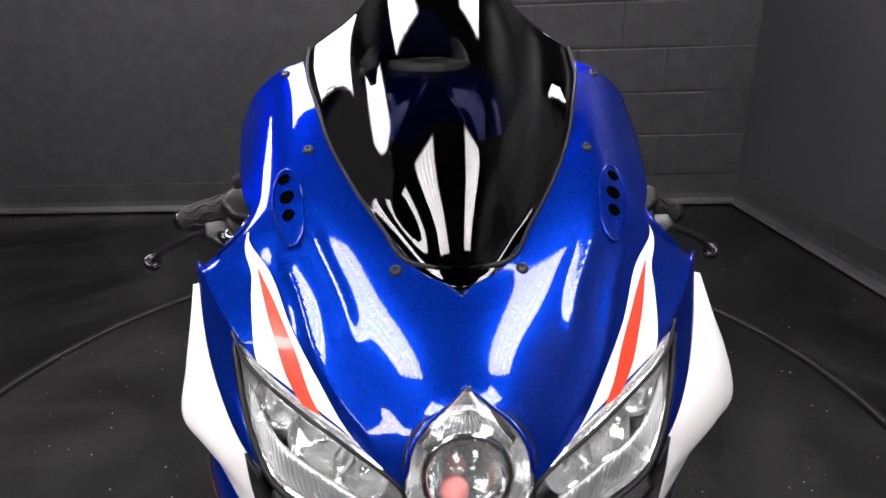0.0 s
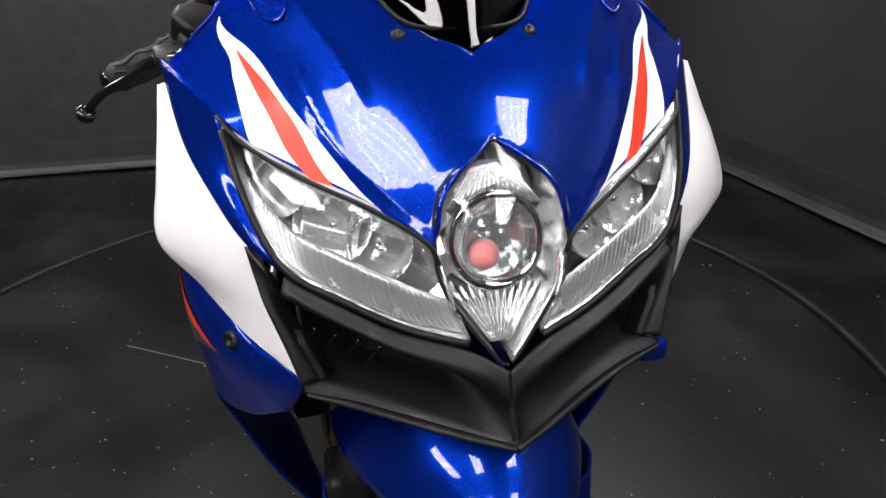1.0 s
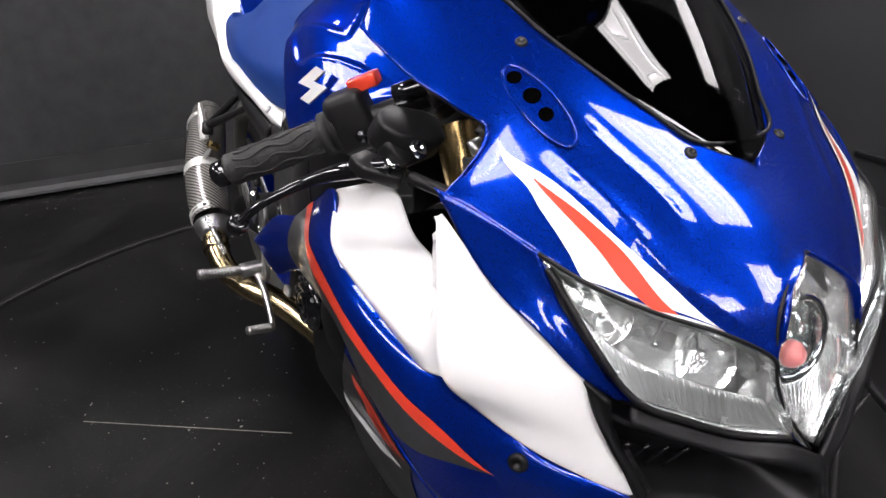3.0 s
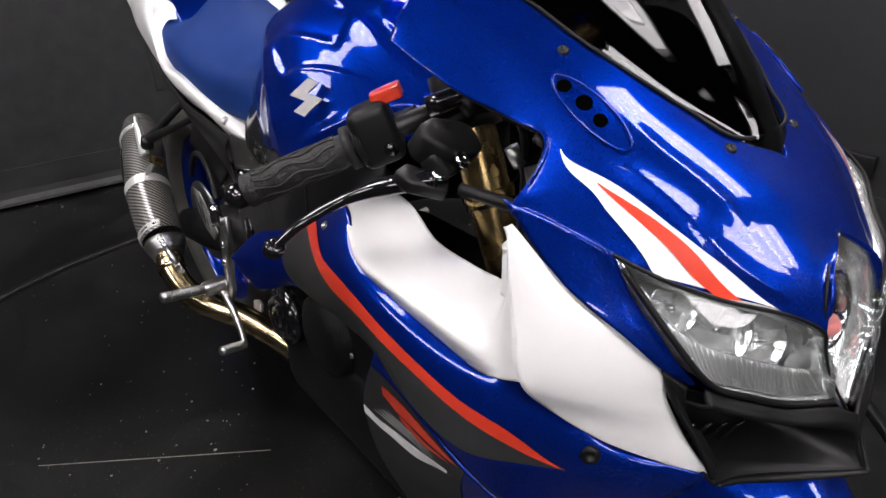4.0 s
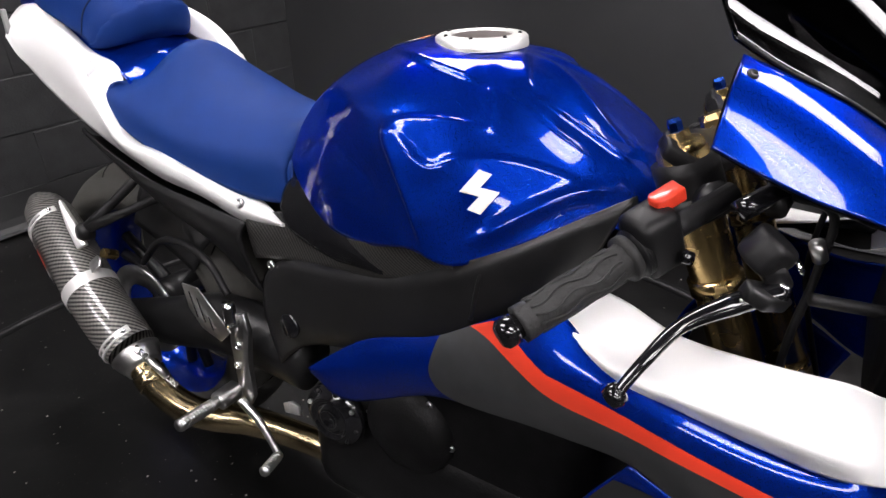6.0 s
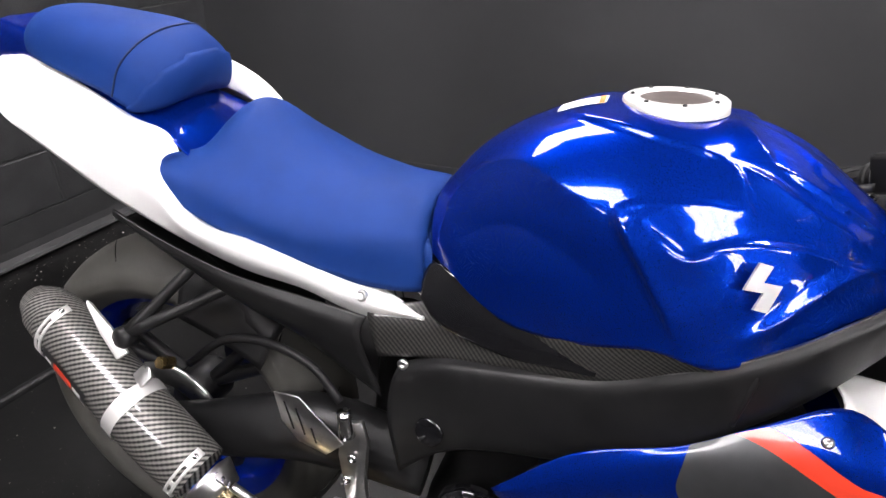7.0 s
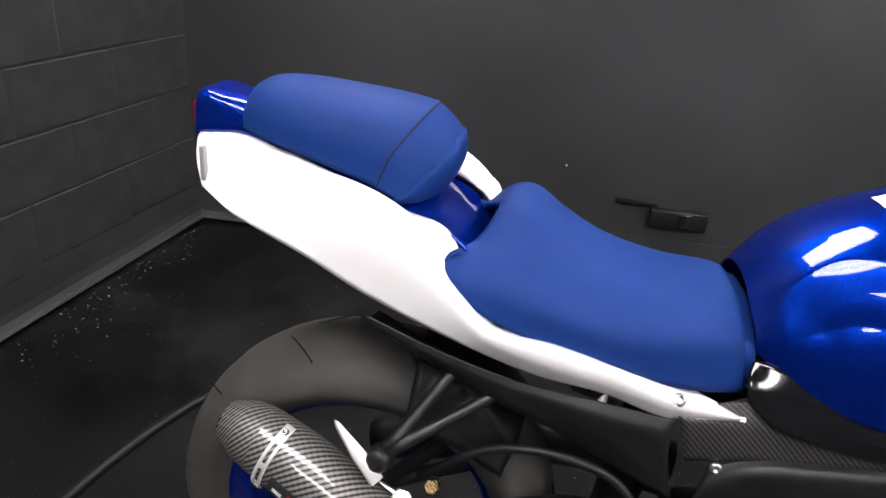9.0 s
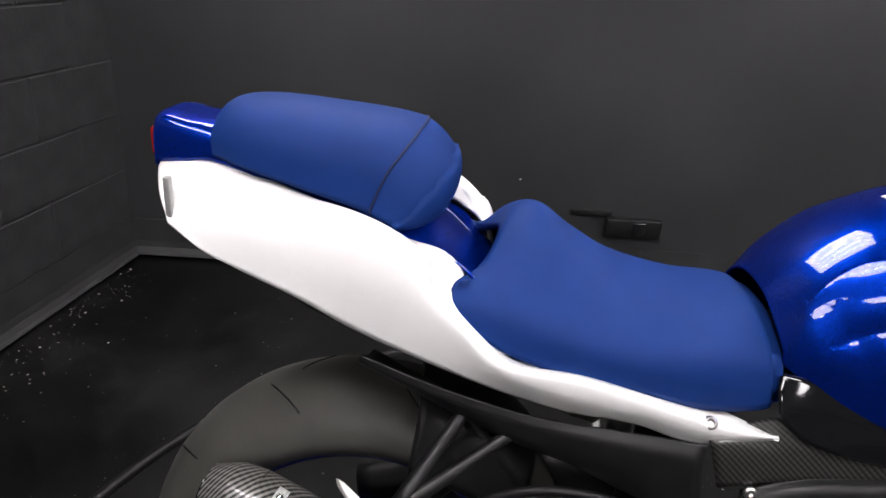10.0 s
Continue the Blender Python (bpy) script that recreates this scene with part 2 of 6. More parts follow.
def cr_basis(n, t):
    """Row of Catmull-Rom weights over n points at parameter t in 0..n-1."""
    w = np.zeros(n)
    i = int(min(max(math.floor(t), 0), n - 2))
    s = t - i
    h = (-0.5 * s + s * s - 0.5 * s ** 3, 1 - 2.5 * s * s + 1.5 * s ** 3, 0.5 * s + 2 * s * s - 1.5 * s ** 3, -0.5 * s * s + 0.5 * s ** 3)
    for k, hv in zip(range(i - 1, i + 3), h):
        if k < 0:
            w[0] += 2 * hv
            w[1] -= hv
        elif k > n - 1:
            w[n - 1] += 2 * hv
            w[n - 2] -= hv
        else:
            w[k] += hv
    return w


class Skin:
    """A smooth surface over a small net of control points; side -1 is the rider's right.
    folds: pressed lines, each a list of (u, v), a height and the width of the flank on either hand."""

    def __init__(self, net, side=1, folds=(), relax=0):
        self.p = np.array(net, float)
        self.p[..., 0] *= side
        self.n, self.m = self.p.shape[:2]
        self.folds = folds
        self.k = 1
        if relax:
            q = self.grid(np.arange(0, self.n - 0.9, 0.25), np.arange(0, self.m - 0.9, 0.25))
            if (self.p[..., 0] * side).min() >= 0:
                q[..., 0] = side * np.maximum(0, side * q[..., 0])
            for _ in range(relax):
                q[1:-1, 1:-1] = (q[:-2, 1:-1] + 2 * q[1:-1, 1:-1] + q[2:, 1:-1]) / 4
                q[1:-1, 1:-1] = (q[1:-1, :-2] + 2 * q[1:-1, 1:-1] + q[1:-1, 2:]) / 4
                mid = np.abs(q[:, 0, 0]) < 1e-6
                q[mid, 0, 1:] = (q[mid, 0, 1:] + q[mid, 1, 1:]) / 2
            self.p, self.k = q, 4

    def at(self, u, v):
        return self.grid(np.array([float(u)]), np.array([float(v)]))[0, 0]

    def grid(self, us, vs):
        a, b = self.p.shape[:2]
        bu = np.array([cr_basis(a, u * self.k) for u in us])
        bv = np.array([cr_basis(b, v * self.k) for v in vs])
        return np.einsum("ai,bj,ijk->abk", bu, bv, self.p)

    def out(self, q, c):
        """Unit normals that look away from the middle of the bike."""
        c = c / np.maximum(np.linalg.norm(c, axis=-1, keepdims=True), 1e-12)
        ref = np.stack((q[..., 0], 0.35 * (q[..., 1] - 0.6), q[..., 2] - 0.62), -1)
        return np.where((c * ref).sum(-1, keepdims=True) > 0, c, -c)

    def normals(self, us, vs):
        e = 0.02
        a = self.grid(np.minimum(us + e, self.n - 1), vs) - self.grid(np.maximum(us - e, 0), vs)
        b = self.grid(us, np.minimum(vs + e, self.m - 1)) - self.grid(us, np.maximum(vs - e, 0))
        return self.out(self.grid(us, vs), np.cross(a, b))

    def normal(self, u, v):
        return self.normals(np.array([float(u)]), np.array([float(v)]))[0, 0]

    def relief(self, pts, us, vs):
        """How far the folds lift the surface at each point of a grid."""
        h = np.zeros(pts.shape[:2])
        for line, high, wl, wr in self.folds:
            k = np.linspace(0, 1, 30)
            uv = np.array([cr_basis(len(line), q * (len(line) - 1)) @ np.array(line, float) for q in k])
            uv[:, 0], uv[:, 1] = np.clip(uv[:, 0], 0, self.n - 1), np.clip(uv[:, 1], 0, self.m - 1)
            p3 = np.array([self.at(*q) for q in uv])
            best = np.full(h.shape, 9.0)
            val = np.zeros(h.shape)
            for i in range(29):
                a, d = p3[i], p3[i + 1] - p3[i]
                t = np.clip(((pts - a) @ d) / max(d @ d, 1e-12), 0, 1)
                dist = np.linalg.norm(pts - a - t[..., None] * d, axis=-1)
                du, dv = uv[i + 1] - uv[i]
                sg = du * (vs[None, :] - uv[i, 1]) - dv * (us[:, None] - uv[i, 0])
                fade = np.minimum(1, 5 * np.minimum((i + t) / 29, 1 - (i + t) / 29) + 0.02)
                f = np.maximum(0, 1 - dist / np.where(sg > 0, wl, wr)) ** 1.6 * fade
                near = dist < best
                best = np.where(near, dist, best)
                val = np.where(near, f, val)
            h += high * val
        return h

    def surf(self, u, v):
        us, vs = np.array([float(u)]), np.array([float(v)])
        q = self.grid(us, vs)
        n = self.normals(us, vs)
        return (q + n * self.relief(q, us, vs)[..., None])[0, 0] if self.folds else q[0, 0]


def grid_bm(points, thick=0.0, normals=None, uv=None):
    """A sheet through an n x m array of points, with a back layer and rim where thick."""
    n, m = points.shape[:2]
    bm = bmesh.new()
    lay = bm.loops.layers.uv.new("UVMap") if uv is not None else None
    top = [[bm.verts.new(points[i, j]) for j in range(m)] for i in range(n)]

    def quad(a, b, c, d, ij=None):
        vs = []
        for q in (a, b, c, d):
            if q not in vs:
                vs.append(q)
        if len(vs) < 3:
            return
        f = bm.faces.new(vs)
        if lay is not None and ij is not None and len(vs) == 4:
            for lp, (i, j) in zip(f.loops, ij):
                lp[lay].uv = uv[i, j]

    for i in range(n - 1):
        for j in range(m - 1):
            quad(top[i][j], top[i + 1][j], top[i + 1][j + 1], top[i][j + 1], ((i, j), (i + 1, j), (i + 1, j + 1), (i, j + 1)))
    if thick:
        low = [[bm.verts.new(points[i, j] - normals[i, j] * thick) for j in range(m)] for i in range(n)]
        for i in range(n - 1):
            for j in range(m - 1):
                quad(low[i][j], low[i][j + 1], low[i + 1][j + 1], low[i + 1][j])
        for i in range(n - 1):
            quad(top[i][0], low[i][0], low[i + 1][0], top[i + 1][0])
            quad(top[i][m - 1], top[i + 1][m - 1], low[i + 1][m - 1], low[i][m - 1])
        for j in range(m - 1):
            quad(top[0][j], top[0][j + 1], low[0][j + 1], low[0][j])
            quad(top[n - 1][j], low[n - 1][j], low[n - 1][j + 1], top[n - 1][j + 1])
    return bm


def clean(bm, dist=1e-5):
    bmesh.ops.remove_doubles(bm, verts=bm.verts, dist=dist)
    bmesh.ops.dissolve_degenerate(bm, edges=bm.edges, dist=1e-6)
    return bm


def skin_bm(skin, du=8, dv=8, thick=0.004, u0=0.0, u1=None, v0=0.0, v1=None):
    u1 = skin.n - 1 if u1 is None else u1
    v1 = skin.m - 1 if v1 is None else v1
    us = np.linspace(u0, u1, max(2, int(round((u1 - u0) * du)) + 1))
    vs = np.linspace(v0, v1, max(2, int(round((v1 - v0) * dv)) + 1))
    pts = skin.grid(us, vs)
    nrm = skin.normals(us, vs)
    if skin.folds:
        pts = pts + nrm * skin.relief(pts, us, vs)[..., None]
    uv = np.zeros((len(us), len(vs), 2))
    uv[1:, :, 0] = np.cumsum(np.linalg.norm(np.diff(pts, axis=0), axis=2).mean(1))[:, None]
    uv[:, 1:, 1] = np.cumsum(np.linalg.norm(np.diff(pts, axis=1), axis=2).mean(0))[None, :]
    return clean(grid_bm(pts, thick, nrm, uv))


def poly_at(poly, s):
    """A point along a smooth line of (u, v) places, s in 0..1."""
    return cr_basis(len(poly), s * (len(poly) - 1)) @ np.array(poly, float)


def decal_bm(skin, edge_a, edge_b, n=28, m=5, lift=0.0011):
    """A thin film on a skin, ruled between two edges given in the skin's own (u, v)."""
    pts = np.zeros((n + 1, m + 1, 3))
    for i in range(n + 1):
        a, b = poly_at(edge_a, i / n), poly_at(edge_b, i / n)
        for j in range(m + 1):
            u, v = a + (b - a) * j / m
            u, v = min(max(u, 0), skin.n - 1), min(max(v, 0), skin.m - 1)
            pts[i, j] = skin.surf(u, v) + skin.normal(u, v) * lift
    return clean(grid_bm(pts))


def path_at(pts, s):
    p = np.array(pts, float)
    return cr_basis(len(p), s * (len(p) - 1)) @ p


def tube_bm(pts, radius, segs=12, steps=24, squash=1.0, caps=True, up=(0, 0, 1)):
    """A tube along smooth points; radius is one number or several along the way."""
    rad = np.atleast_1d(np.array(radius, float))
    bm = bmesh.new()
    lay = bm.loops.layers.uv.new("UVMap")
    rings, length, last = [], [], None
    total = 0.0
    for k in range(steps + 1):
        s = k / steps
        c = path_at(pts, s)
        d = path_at(pts, min(1, s + 0.01)) - path_at(pts, max(0, s - 0.01))
        d /= np.linalg.norm(d)
        a = np.cross(d, up)
        if np.linalg.norm(a) < 1e-3:
            a = np.cross(d, (1, 0, 0))
        a /= np.linalg.norm(a)
        b = np.cross(a, d)
        r = float(np.interp(s * (len(rad) - 1), range(len(rad)), rad)) if len(rad) > 1 else float(rad[0])
        rings.append([bm.verts.new(c + r * (a * math.cos(q) + squash * b * math.sin(q))) for q in np.linspace(0, 2 * math.pi, segs, endpoint=False)])
        total += 0 if last is None else float(np.linalg.norm(c - last))
        last = c
        length.append((total, r))
    for k in range(steps):
        for j in range(segs):
            f = bm.faces.new((rings[k][j], rings[k][(j + 1) % segs], rings[k + 1][(j + 1) % segs], rings[k + 1][j]))
            for lp, (kk, jj) in zip(f.loops, ((k, j), (k, j + 1), (k + 1, j + 1), (k + 1, j))):
                lp[lay].uv = (length[kk][0], jj / segs * 2 * math.pi * length[kk][1])
    if caps:
        bm.faces.new(list(reversed(rings[0])))
        bm.faces.new(rings[-1])
    return bm


def lathe_bm(profile, segs=48, m=None, closed=False):
    """Turns (radius, along) pairs about the local z axis."""
    bm = bmesh.new()
    rings = []
    for r, z in profile:
        rings.append([bm.verts.new((r * math.cos(a), r * math.sin(a), z)) for a in np.linspace(0, 2 * math.pi, segs, endpoint=False)])
    pairs = list(zip(rings, rings[1:])) + ([(rings[-1], rings[0])] if closed else [])
    for a, b in pairs:
        for j in range(segs):
            bm.faces.new((a[j], a[(j + 1) % segs], b[(j + 1) % segs], b[j]))
    bmesh.ops.remove_doubles(bm, verts=bm.verts, dist=1e-6)
    if m is not None:
        bmesh.ops.transform(bm, matrix=m, verts=bm.verts)
    return bm


def prism_bm(outline, depth, m=None, bevel=0.0):
    """An outline in the local x-y plane, given depth along z, both ways from the middle."""
    bm = bmesh.new()
    a = [bm.verts.new((x, y, -depth / 2)) for x, y in outline]
    b = [bm.verts.new((x, y, depth / 2)) for x, y in outline]
    n = len(a)
    bm.faces.new(list(reversed(a)))
    bm.faces.new(b)
    for i in range(n):
        bm.faces.new((a[i], a[(i + 1) % n], b[(i + 1) % n], b[i]))
    if bevel:
        bmesh.ops.bevel(bm, geom=bm.edges[:], offset=bevel, segments=2, affect="EDGES", profile=0.5)
    if m is not None:
        bmesh.ops.transform(bm, matrix=m, verts=bm.verts)
    return bm


def frame_m(origin, z_axis, x_hint=(0, 1, 0)):
    """A pose whose z looks along z_axis and whose x leans to x_hint."""
    z = Vector(z_axis).normalized()
    x = (Vector(x_hint) - Vector(x_hint).dot(z) * z).normalized()
    y = z.cross(x)
    return Matrix.Translation(origin) @ Matrix((x, y, z)).transposed().to_4x4()


def join_bm(*parts):
    """Several bmeshes in one."""
    out = bmesh.new()
    for b in parts:
        tmp = bpy.data.meshes.new("tmp")
        b.to_mesh(tmp)
        b.free()
        out.from_mesh(tmp)
        bpy.data.meshes.remove(tmp)
    return out


def mirror_net(net):
    """Both halves of a net whose first column lies on the middle line."""
    return [[(-x, y, z) for x, y, z in reversed(r[1:])] + list(r) for r in net]


# ---- the room ----
CORNER = Vector((1.60, 2.45, 0))
N_END = Vector((-6.0, 3.40, 0))
E_END = Vector((1.90, -3.6, 0))
SW = Vector((-6.0, -3.6, 0))
ROOM_H = 3.1


def wall(name, a, b, material, label, height=ROOM_H):
    d = (b - a)
    ang = math.atan2(d.y, d.x)
    bm = box_bm((d.length, 0.2, height), (d.length / 2, -0.1, height / 2))
    ob = part(name, bm, material, None, "", False)
    ob.matrix_world = Matrix.Translation(a) @ Matrix.Rotation(ang, 4, "Z")
    return tagged(ob, label, "wall", kind="structure")


def skirting(name, a, b, height=0.14):
    """A cove skirting: upright face that sweeps out to the floor."""
    d = b - a
    prof = [(0, height), (0.004, height), (0.006, 0.05), (0.011, 0.025), (0.022, 0.008), (0.036, 0.002), (0.036, 0.0), (0, 0)]
    bm = bmesh.new()
    ends = []
    for x in (0, d.length):
        ends.append([bm.verts.new((x, y, z)) for y, z in prof])
    for k in range(len(prof)):
        bm.faces.new((ends[0][k], ends[0][(k + 1) % len(prof)], ends[1][(k + 1) % len(prof)], ends[1][k]))
    bm.faces.new(ends[0])
    bm.faces.new(list(reversed(ends[1])))
    ob = part(name, bm, BASEB, None, "", False)
    ob.matrix_world = Matrix.Translation(a) @ Matrix.Rotation(math.atan2(d.y, d.x), 4, "Z")
    return tagged(ob, "black cove skirting along the wall, scuffed", "baseboard", kind="structure")


# walls are given so that the room lies to the left of the way from a to b
wall_north = wall("wall_north", CORNER, N_END, BLOCK, "black painted concrete block wall")
wall_east = wall("wall_east", E_END, CORNER, WALL, "smooth black painted wall with a faint sheen")
wall_west = wall("wall_west", N_END, SW, WALL, "plain black painted wall")
wall_south = wall("wall_south", SW, E_END, WALL, "plain black painted wall")
skirting("baseboard", CORNER, N_END)
skirting("baseboard", E_END, CORNER)

floor = part("floor", box_bm((9.4, 9, 0.1), (-2.1, -0.4, -0.062)), FLOOR, None, "", False)
tagged(floor, "black sealed floor, scuffed and dusty", "floor", kind="structure")
ceiling = part("ceiling", box_bm((9.4, 9, 0.1), (-2.1, -0.4, ROOM_H + 0.05)), CEIL, None, "", False)
tagged(ceiling, "dark ceiling over the display bay", "ceiling", kind="structure")

# turntable set into the floor
TT = Vector((-0.06, 0.79, 0))
turntable = thing("turntable", "round black turntable board with a worn rim", "turntable", Matrix.Translation(TT))
R_TT = 1.21
part("disc", lathe_bm([(0, 0), (R_TT - 0.004, 0), (R_TT, -0.004), (R_TT, -0.0115), (0, -0.0115)], 128), DISC, turntable, "", False)
rim = part("rim", lathe_bm([(R_TT + 0.003, -0.0115), (R_TT + 0.003, 0.006), (R_TT + 0.008, 0.011), (R_TT + 0.024, 0.011), (R_TT + 0.030, 0.004), (R_TT + 0.034, -0.0115)], 128),
           BLACK_P, turntable, "raised black rubber rim")

# ceiling lamps
def ceiling_lamp(m):
    lamp = thing("ceiling_light", "white ceiling light with a row of bright tubes", "ceiling light", m, "ceiling lights")
    part("housing", box_bm((1.26, 0.66, 0.05), (0, 0, 0.045), 0.004), LAMP_BODY, lamp)
    for hx in (-0.5, 0.5):
        part("hanger_rod", tube_bm([(hx, 0, 0.06), (hx, 0, ROOM_H - 2.55)], 0.006, 8, 2), LAMP_BODY, lamp)
    for k in range(5):
        part("tube", tube_bm([(-0.61, -0.25 + 0.125 * k, 0), (0.61, -0.25 + 0.125 * k, 0)], 0.050, 12, 2), TUBE, lamp)
    return lamp


LAMPS = [(x, y) for x in (-0.97, 1.08, -2.75) for y in (-2.95, -0.88, 1.62)]
lamp_a = ceiling_lamp(pose(LAMPS[0][0], LAMPS[0][1], 2.55, 0, 0, 90))
for x, y in LAMPS[1:]:
    copy_thing(lamp_a, pose(x, y, 2.55, 0, 0, 90))


# ---- the motorcycle ----
BIKE_M = Matrix.Rotation(radians(2.4), 4, "Y") @ Matrix.Translation((0, 0, -0.020)) @ Matrix.Rotation(radians(-0.7), 4, "X")
bike = thing("motorcycle", "glossy blue and white sport motorcycle parked on a black turntable", "motorcycle", BIKE_M)
SIDES = (-1, 1)


def screw(at, out, r=0.0075, material=None, parent=None, name="screw"):
    """A button-head screw with a hexagon socket, its head looking out."""
    m = frame_m(Vector(at) - 0.001 * Vector(out).normalized(), out)
    head = lathe_bm([(0, 0.0012), (r * 0.38, 0.0012), (r * 0.42, 0.0036), (r * 0.75, 0.0032), (r, 0.0012), (r, -0.001), (0, -0.001)], 16, m)
    return part(name, head, material or ALLOY, parent or bike)


# upper cowl: nose and screen surround
COWL = [
    [(0.050, -0.150, 0.757), (0.051, -0.150, 0.757), (0.052, -0.149, 0.758), (0.053, -0.149, 0.758), (0.054, -0.149, 0.758)],
    [(0.042, -0.141, 0.794), (0.051, -0.138, 0.791), (0.061, -0.135, 0.788), (0.073, -0.130, 0.782), (0.086, -0.124, 0.776)],
    [(0.000, -0.120, 0.824), (0.031, -0.119, 0.824), (0.062, -0.111, 0.813), (0.094, -0.104, 0.804), (0.125, -0.095, 0.792)],
    [(0.000, -0.096, 0.850), (0.041, -0.095, 0.851), (0.083, -0.084, 0.840), (0.124, -0.074, 0.829), (0.165, -0.062, 0.813)],
    [(0.000, -0.066, 0.871), (0.047, -0.064, 0.872), (0.095, -0.059, 0.861), (0.142, -0.051, 0.848), (0.189, -0.040, 0.830)],
    [(0.036, -0.043, 0.886), (0.080, -0.037, 0.886), (0.125, -0.027, 0.880), (0.166, -0.008, 0.862), (0.214, 0.002, 0.850)],
    [(0.062, -0.010, 0.907), (0.103, -0.009, 0.905), (0.144, -0.003, 0.896), (0.181, 0.012, 0.874), (0.226, 0.020, 0.858)],
    [(0.087, 0.027, 0.932), (0.123, 0.022, 0.927), (0.158, 0.021, 0.913), (0.193, 0.025, 0.886), (0.230, 0.030, 0.858)],
    [(0.099, 0.049, 0.946), (0.128, 0.046, 0.941), (0.151, 0.043, 0.930), (0.170, 0.039, 0.914), (0.185, 0.035, 0.895)],
    [(0.111, 0.073, 0.959), (0.134, 0.072, 0.955), (0.156, 0.072, 0.946), (0.177, 0.074, 0.932), (0.196, 0.077, 0.914)],
    [(0.126, 0.118, 0.986), (0.149, 0.117, 0.980), (0.170, 0.118, 0.967), (0.190, 0.119, 0.949), (0.207, 0.122, 0.926)],
    [(0.140, 0.170, 1.009), (0.162, 0.169, 1.002), (0.182, 0.169, 0.988), (0.200, 0.170, 0.970), (0.215, 0.172, 0.945)],
    [(0.147, 0.205, 1.022), (0.168, 0.203, 1.015), (0.187, 0.203, 1.002), (0.204, 0.203, 0.984), (0.218, 0.205, 0.958)],
]
CHEEK = [
    [(0.189, -0.040, 0.830), (0.212, -0.002, 0.850), (0.234, 0.035, 0.864)],
    [(0.183, -0.057, 0.799), (0.200, -0.040, 0.804), (0.219, -0.016, 0.808)],
    [(0.172, -0.078, 0.770), (0.184, -0.072, 0.773), (0.198, -0.060, 0.775)],
    [(0.162, -0.093, 0.746), (0.170, -0.092, 0.746), (0.178, -0.086, 0.747)],
    [(0.150, -0.102, 0.728), (0.152, -0.102, 0.727), (0.155, -0.100, 0.727)],
]
halves = []
RIDGE = [
    ([(6.3, 2.15), (4.4, 2.5), (2.15, 3.0), (0.6, 2.7)], 0.0026, 0.020, 0.014),
    ([(6.7, 1.30), (4.8, 1.7), (2.9, 2.1)], 0.0022, 0.012, 0.024),
]
for s in SIDES:
    half = skin_bm(Skin(COWL, s, RIDGE, 18), 14, 16, 0.0)
    for vert in half.verts:
        if vert.co.x * s < 0:
            vert.co.x = 0.0
    halves += [half, skin_bm(Skin(CHEEK, s), 10, 6, 0.0)]
body = part("upper_cowl", clean(join_bm(*halves), 4e-4), BLUE, bike, "blue metallic upper fairing with white and red stripes")
shell = body.modifiers.new("shell", "SOLIDIFY")
shell.thickness, shell.offset = 0.004, -1
for s in SIDES:
    cowl = Skin(COWL, s, RIDGE, 18)
    part("stripe", decal_bm(cowl, [(7.1, 2.92), (5.55, 3.05), (4.65, 3.35), (3.95, 3.62), (3.0, 4.0)], [(7.1, 2.90), (5.45, 2.72), (3.82, 2.97), (2.35, 3.18), (1.12, 3.60)], 44, 10), DECAL_WHITE, body, "white stripe")
    part("stripe", decal_bm(cowl, [(5.5, 2.90), (4.3, 3.20), (3.2, 3.48), (2.02, 3.98)], [(5.5, 2.88), (4.1, 3.03), (2.9, 3.26), (1.66, 3.86)], 44, 8, lift=0.0018), RED, body, "red stripe")
    # three mirror-mount holes in a pressed oval recess, their inner shade painted as black discs
    spots = [(cowl, 8.28, 1.92, 0.0055), (cowl, 7.56, 1.80, 0.0066), (cowl, 6.90, 1.80, 0.0055)]
    for sk, u, v, rr in spots:
        n = Vector(sk.normal(u, v))
        at = Vector(sk.surf(u, v))
        part("mount_hole", lathe_bm([(0, 0.0004), (rr * 0.8, 0.0004), (rr, 0.0010), (rr + 0.0006, 0.0006), (rr + 0.0006, -0.003), (0, -0.003)], 20, frame_m(at, n)), HOLE_SHADE, body, "mirror-mount hole, its shade painted as a black disc")
    mid, n = Vector(cowl.surf(7.45, 1.80)), Vector(cowl.normal(7.45, 1.80))
    ax = Vector(cowl.surf(8.28, 1.92)) - Vector(cowl.surf(6.90, 1.80))
    m = frame_m(mid, n, ax)
    ring = [tuple(m @ Vector((0.043 * math.cos(a) - 0.006, 0.0145 * math.sin(a), -0.0002 - 0.0014 * abs(math.cos(a))))) for a in np.linspace(0, 2 * math.pi, 40, endpoint=False)]
    part("recess_rim", tube_bm(ring + ring[:1], 0.0013, 6, 60, caps=False, up=tuple(n)), BLUE, body, "raised oval rim round the mount holes")
    for sk, u, v in ((cowl, 4.85, 0.50), (cowl, 8.94, 0.84), (cowl, 11.7, 1.0)):
        screw(sk.surf(u, v), sk.normal(u, v), 0.0055, FRAME, body)

# black liners inside the cowl and the scoops
def liner_bm(skin, gap, u0=0.0, v0=0.0):
    us, vs = np.linspace(u0, skin.n - 1, 40), np.linspace(v0, skin.m - 1, 20)
    return grid_bm(skin.grid(us, vs) - skin.normals(us, vs) * gap)


for s in SIDES:
    part("inner_liner", liner_bm(Skin(COWL, s, (), 18), 0.009, 4.6), BLACK_P, bike, "black liner inside the upper fairing")
    part("inner_liner", liner_bm(Skin(CHEEK, s), 0.008), BLACK_P, bike, "black liner inside the fairing cheek")

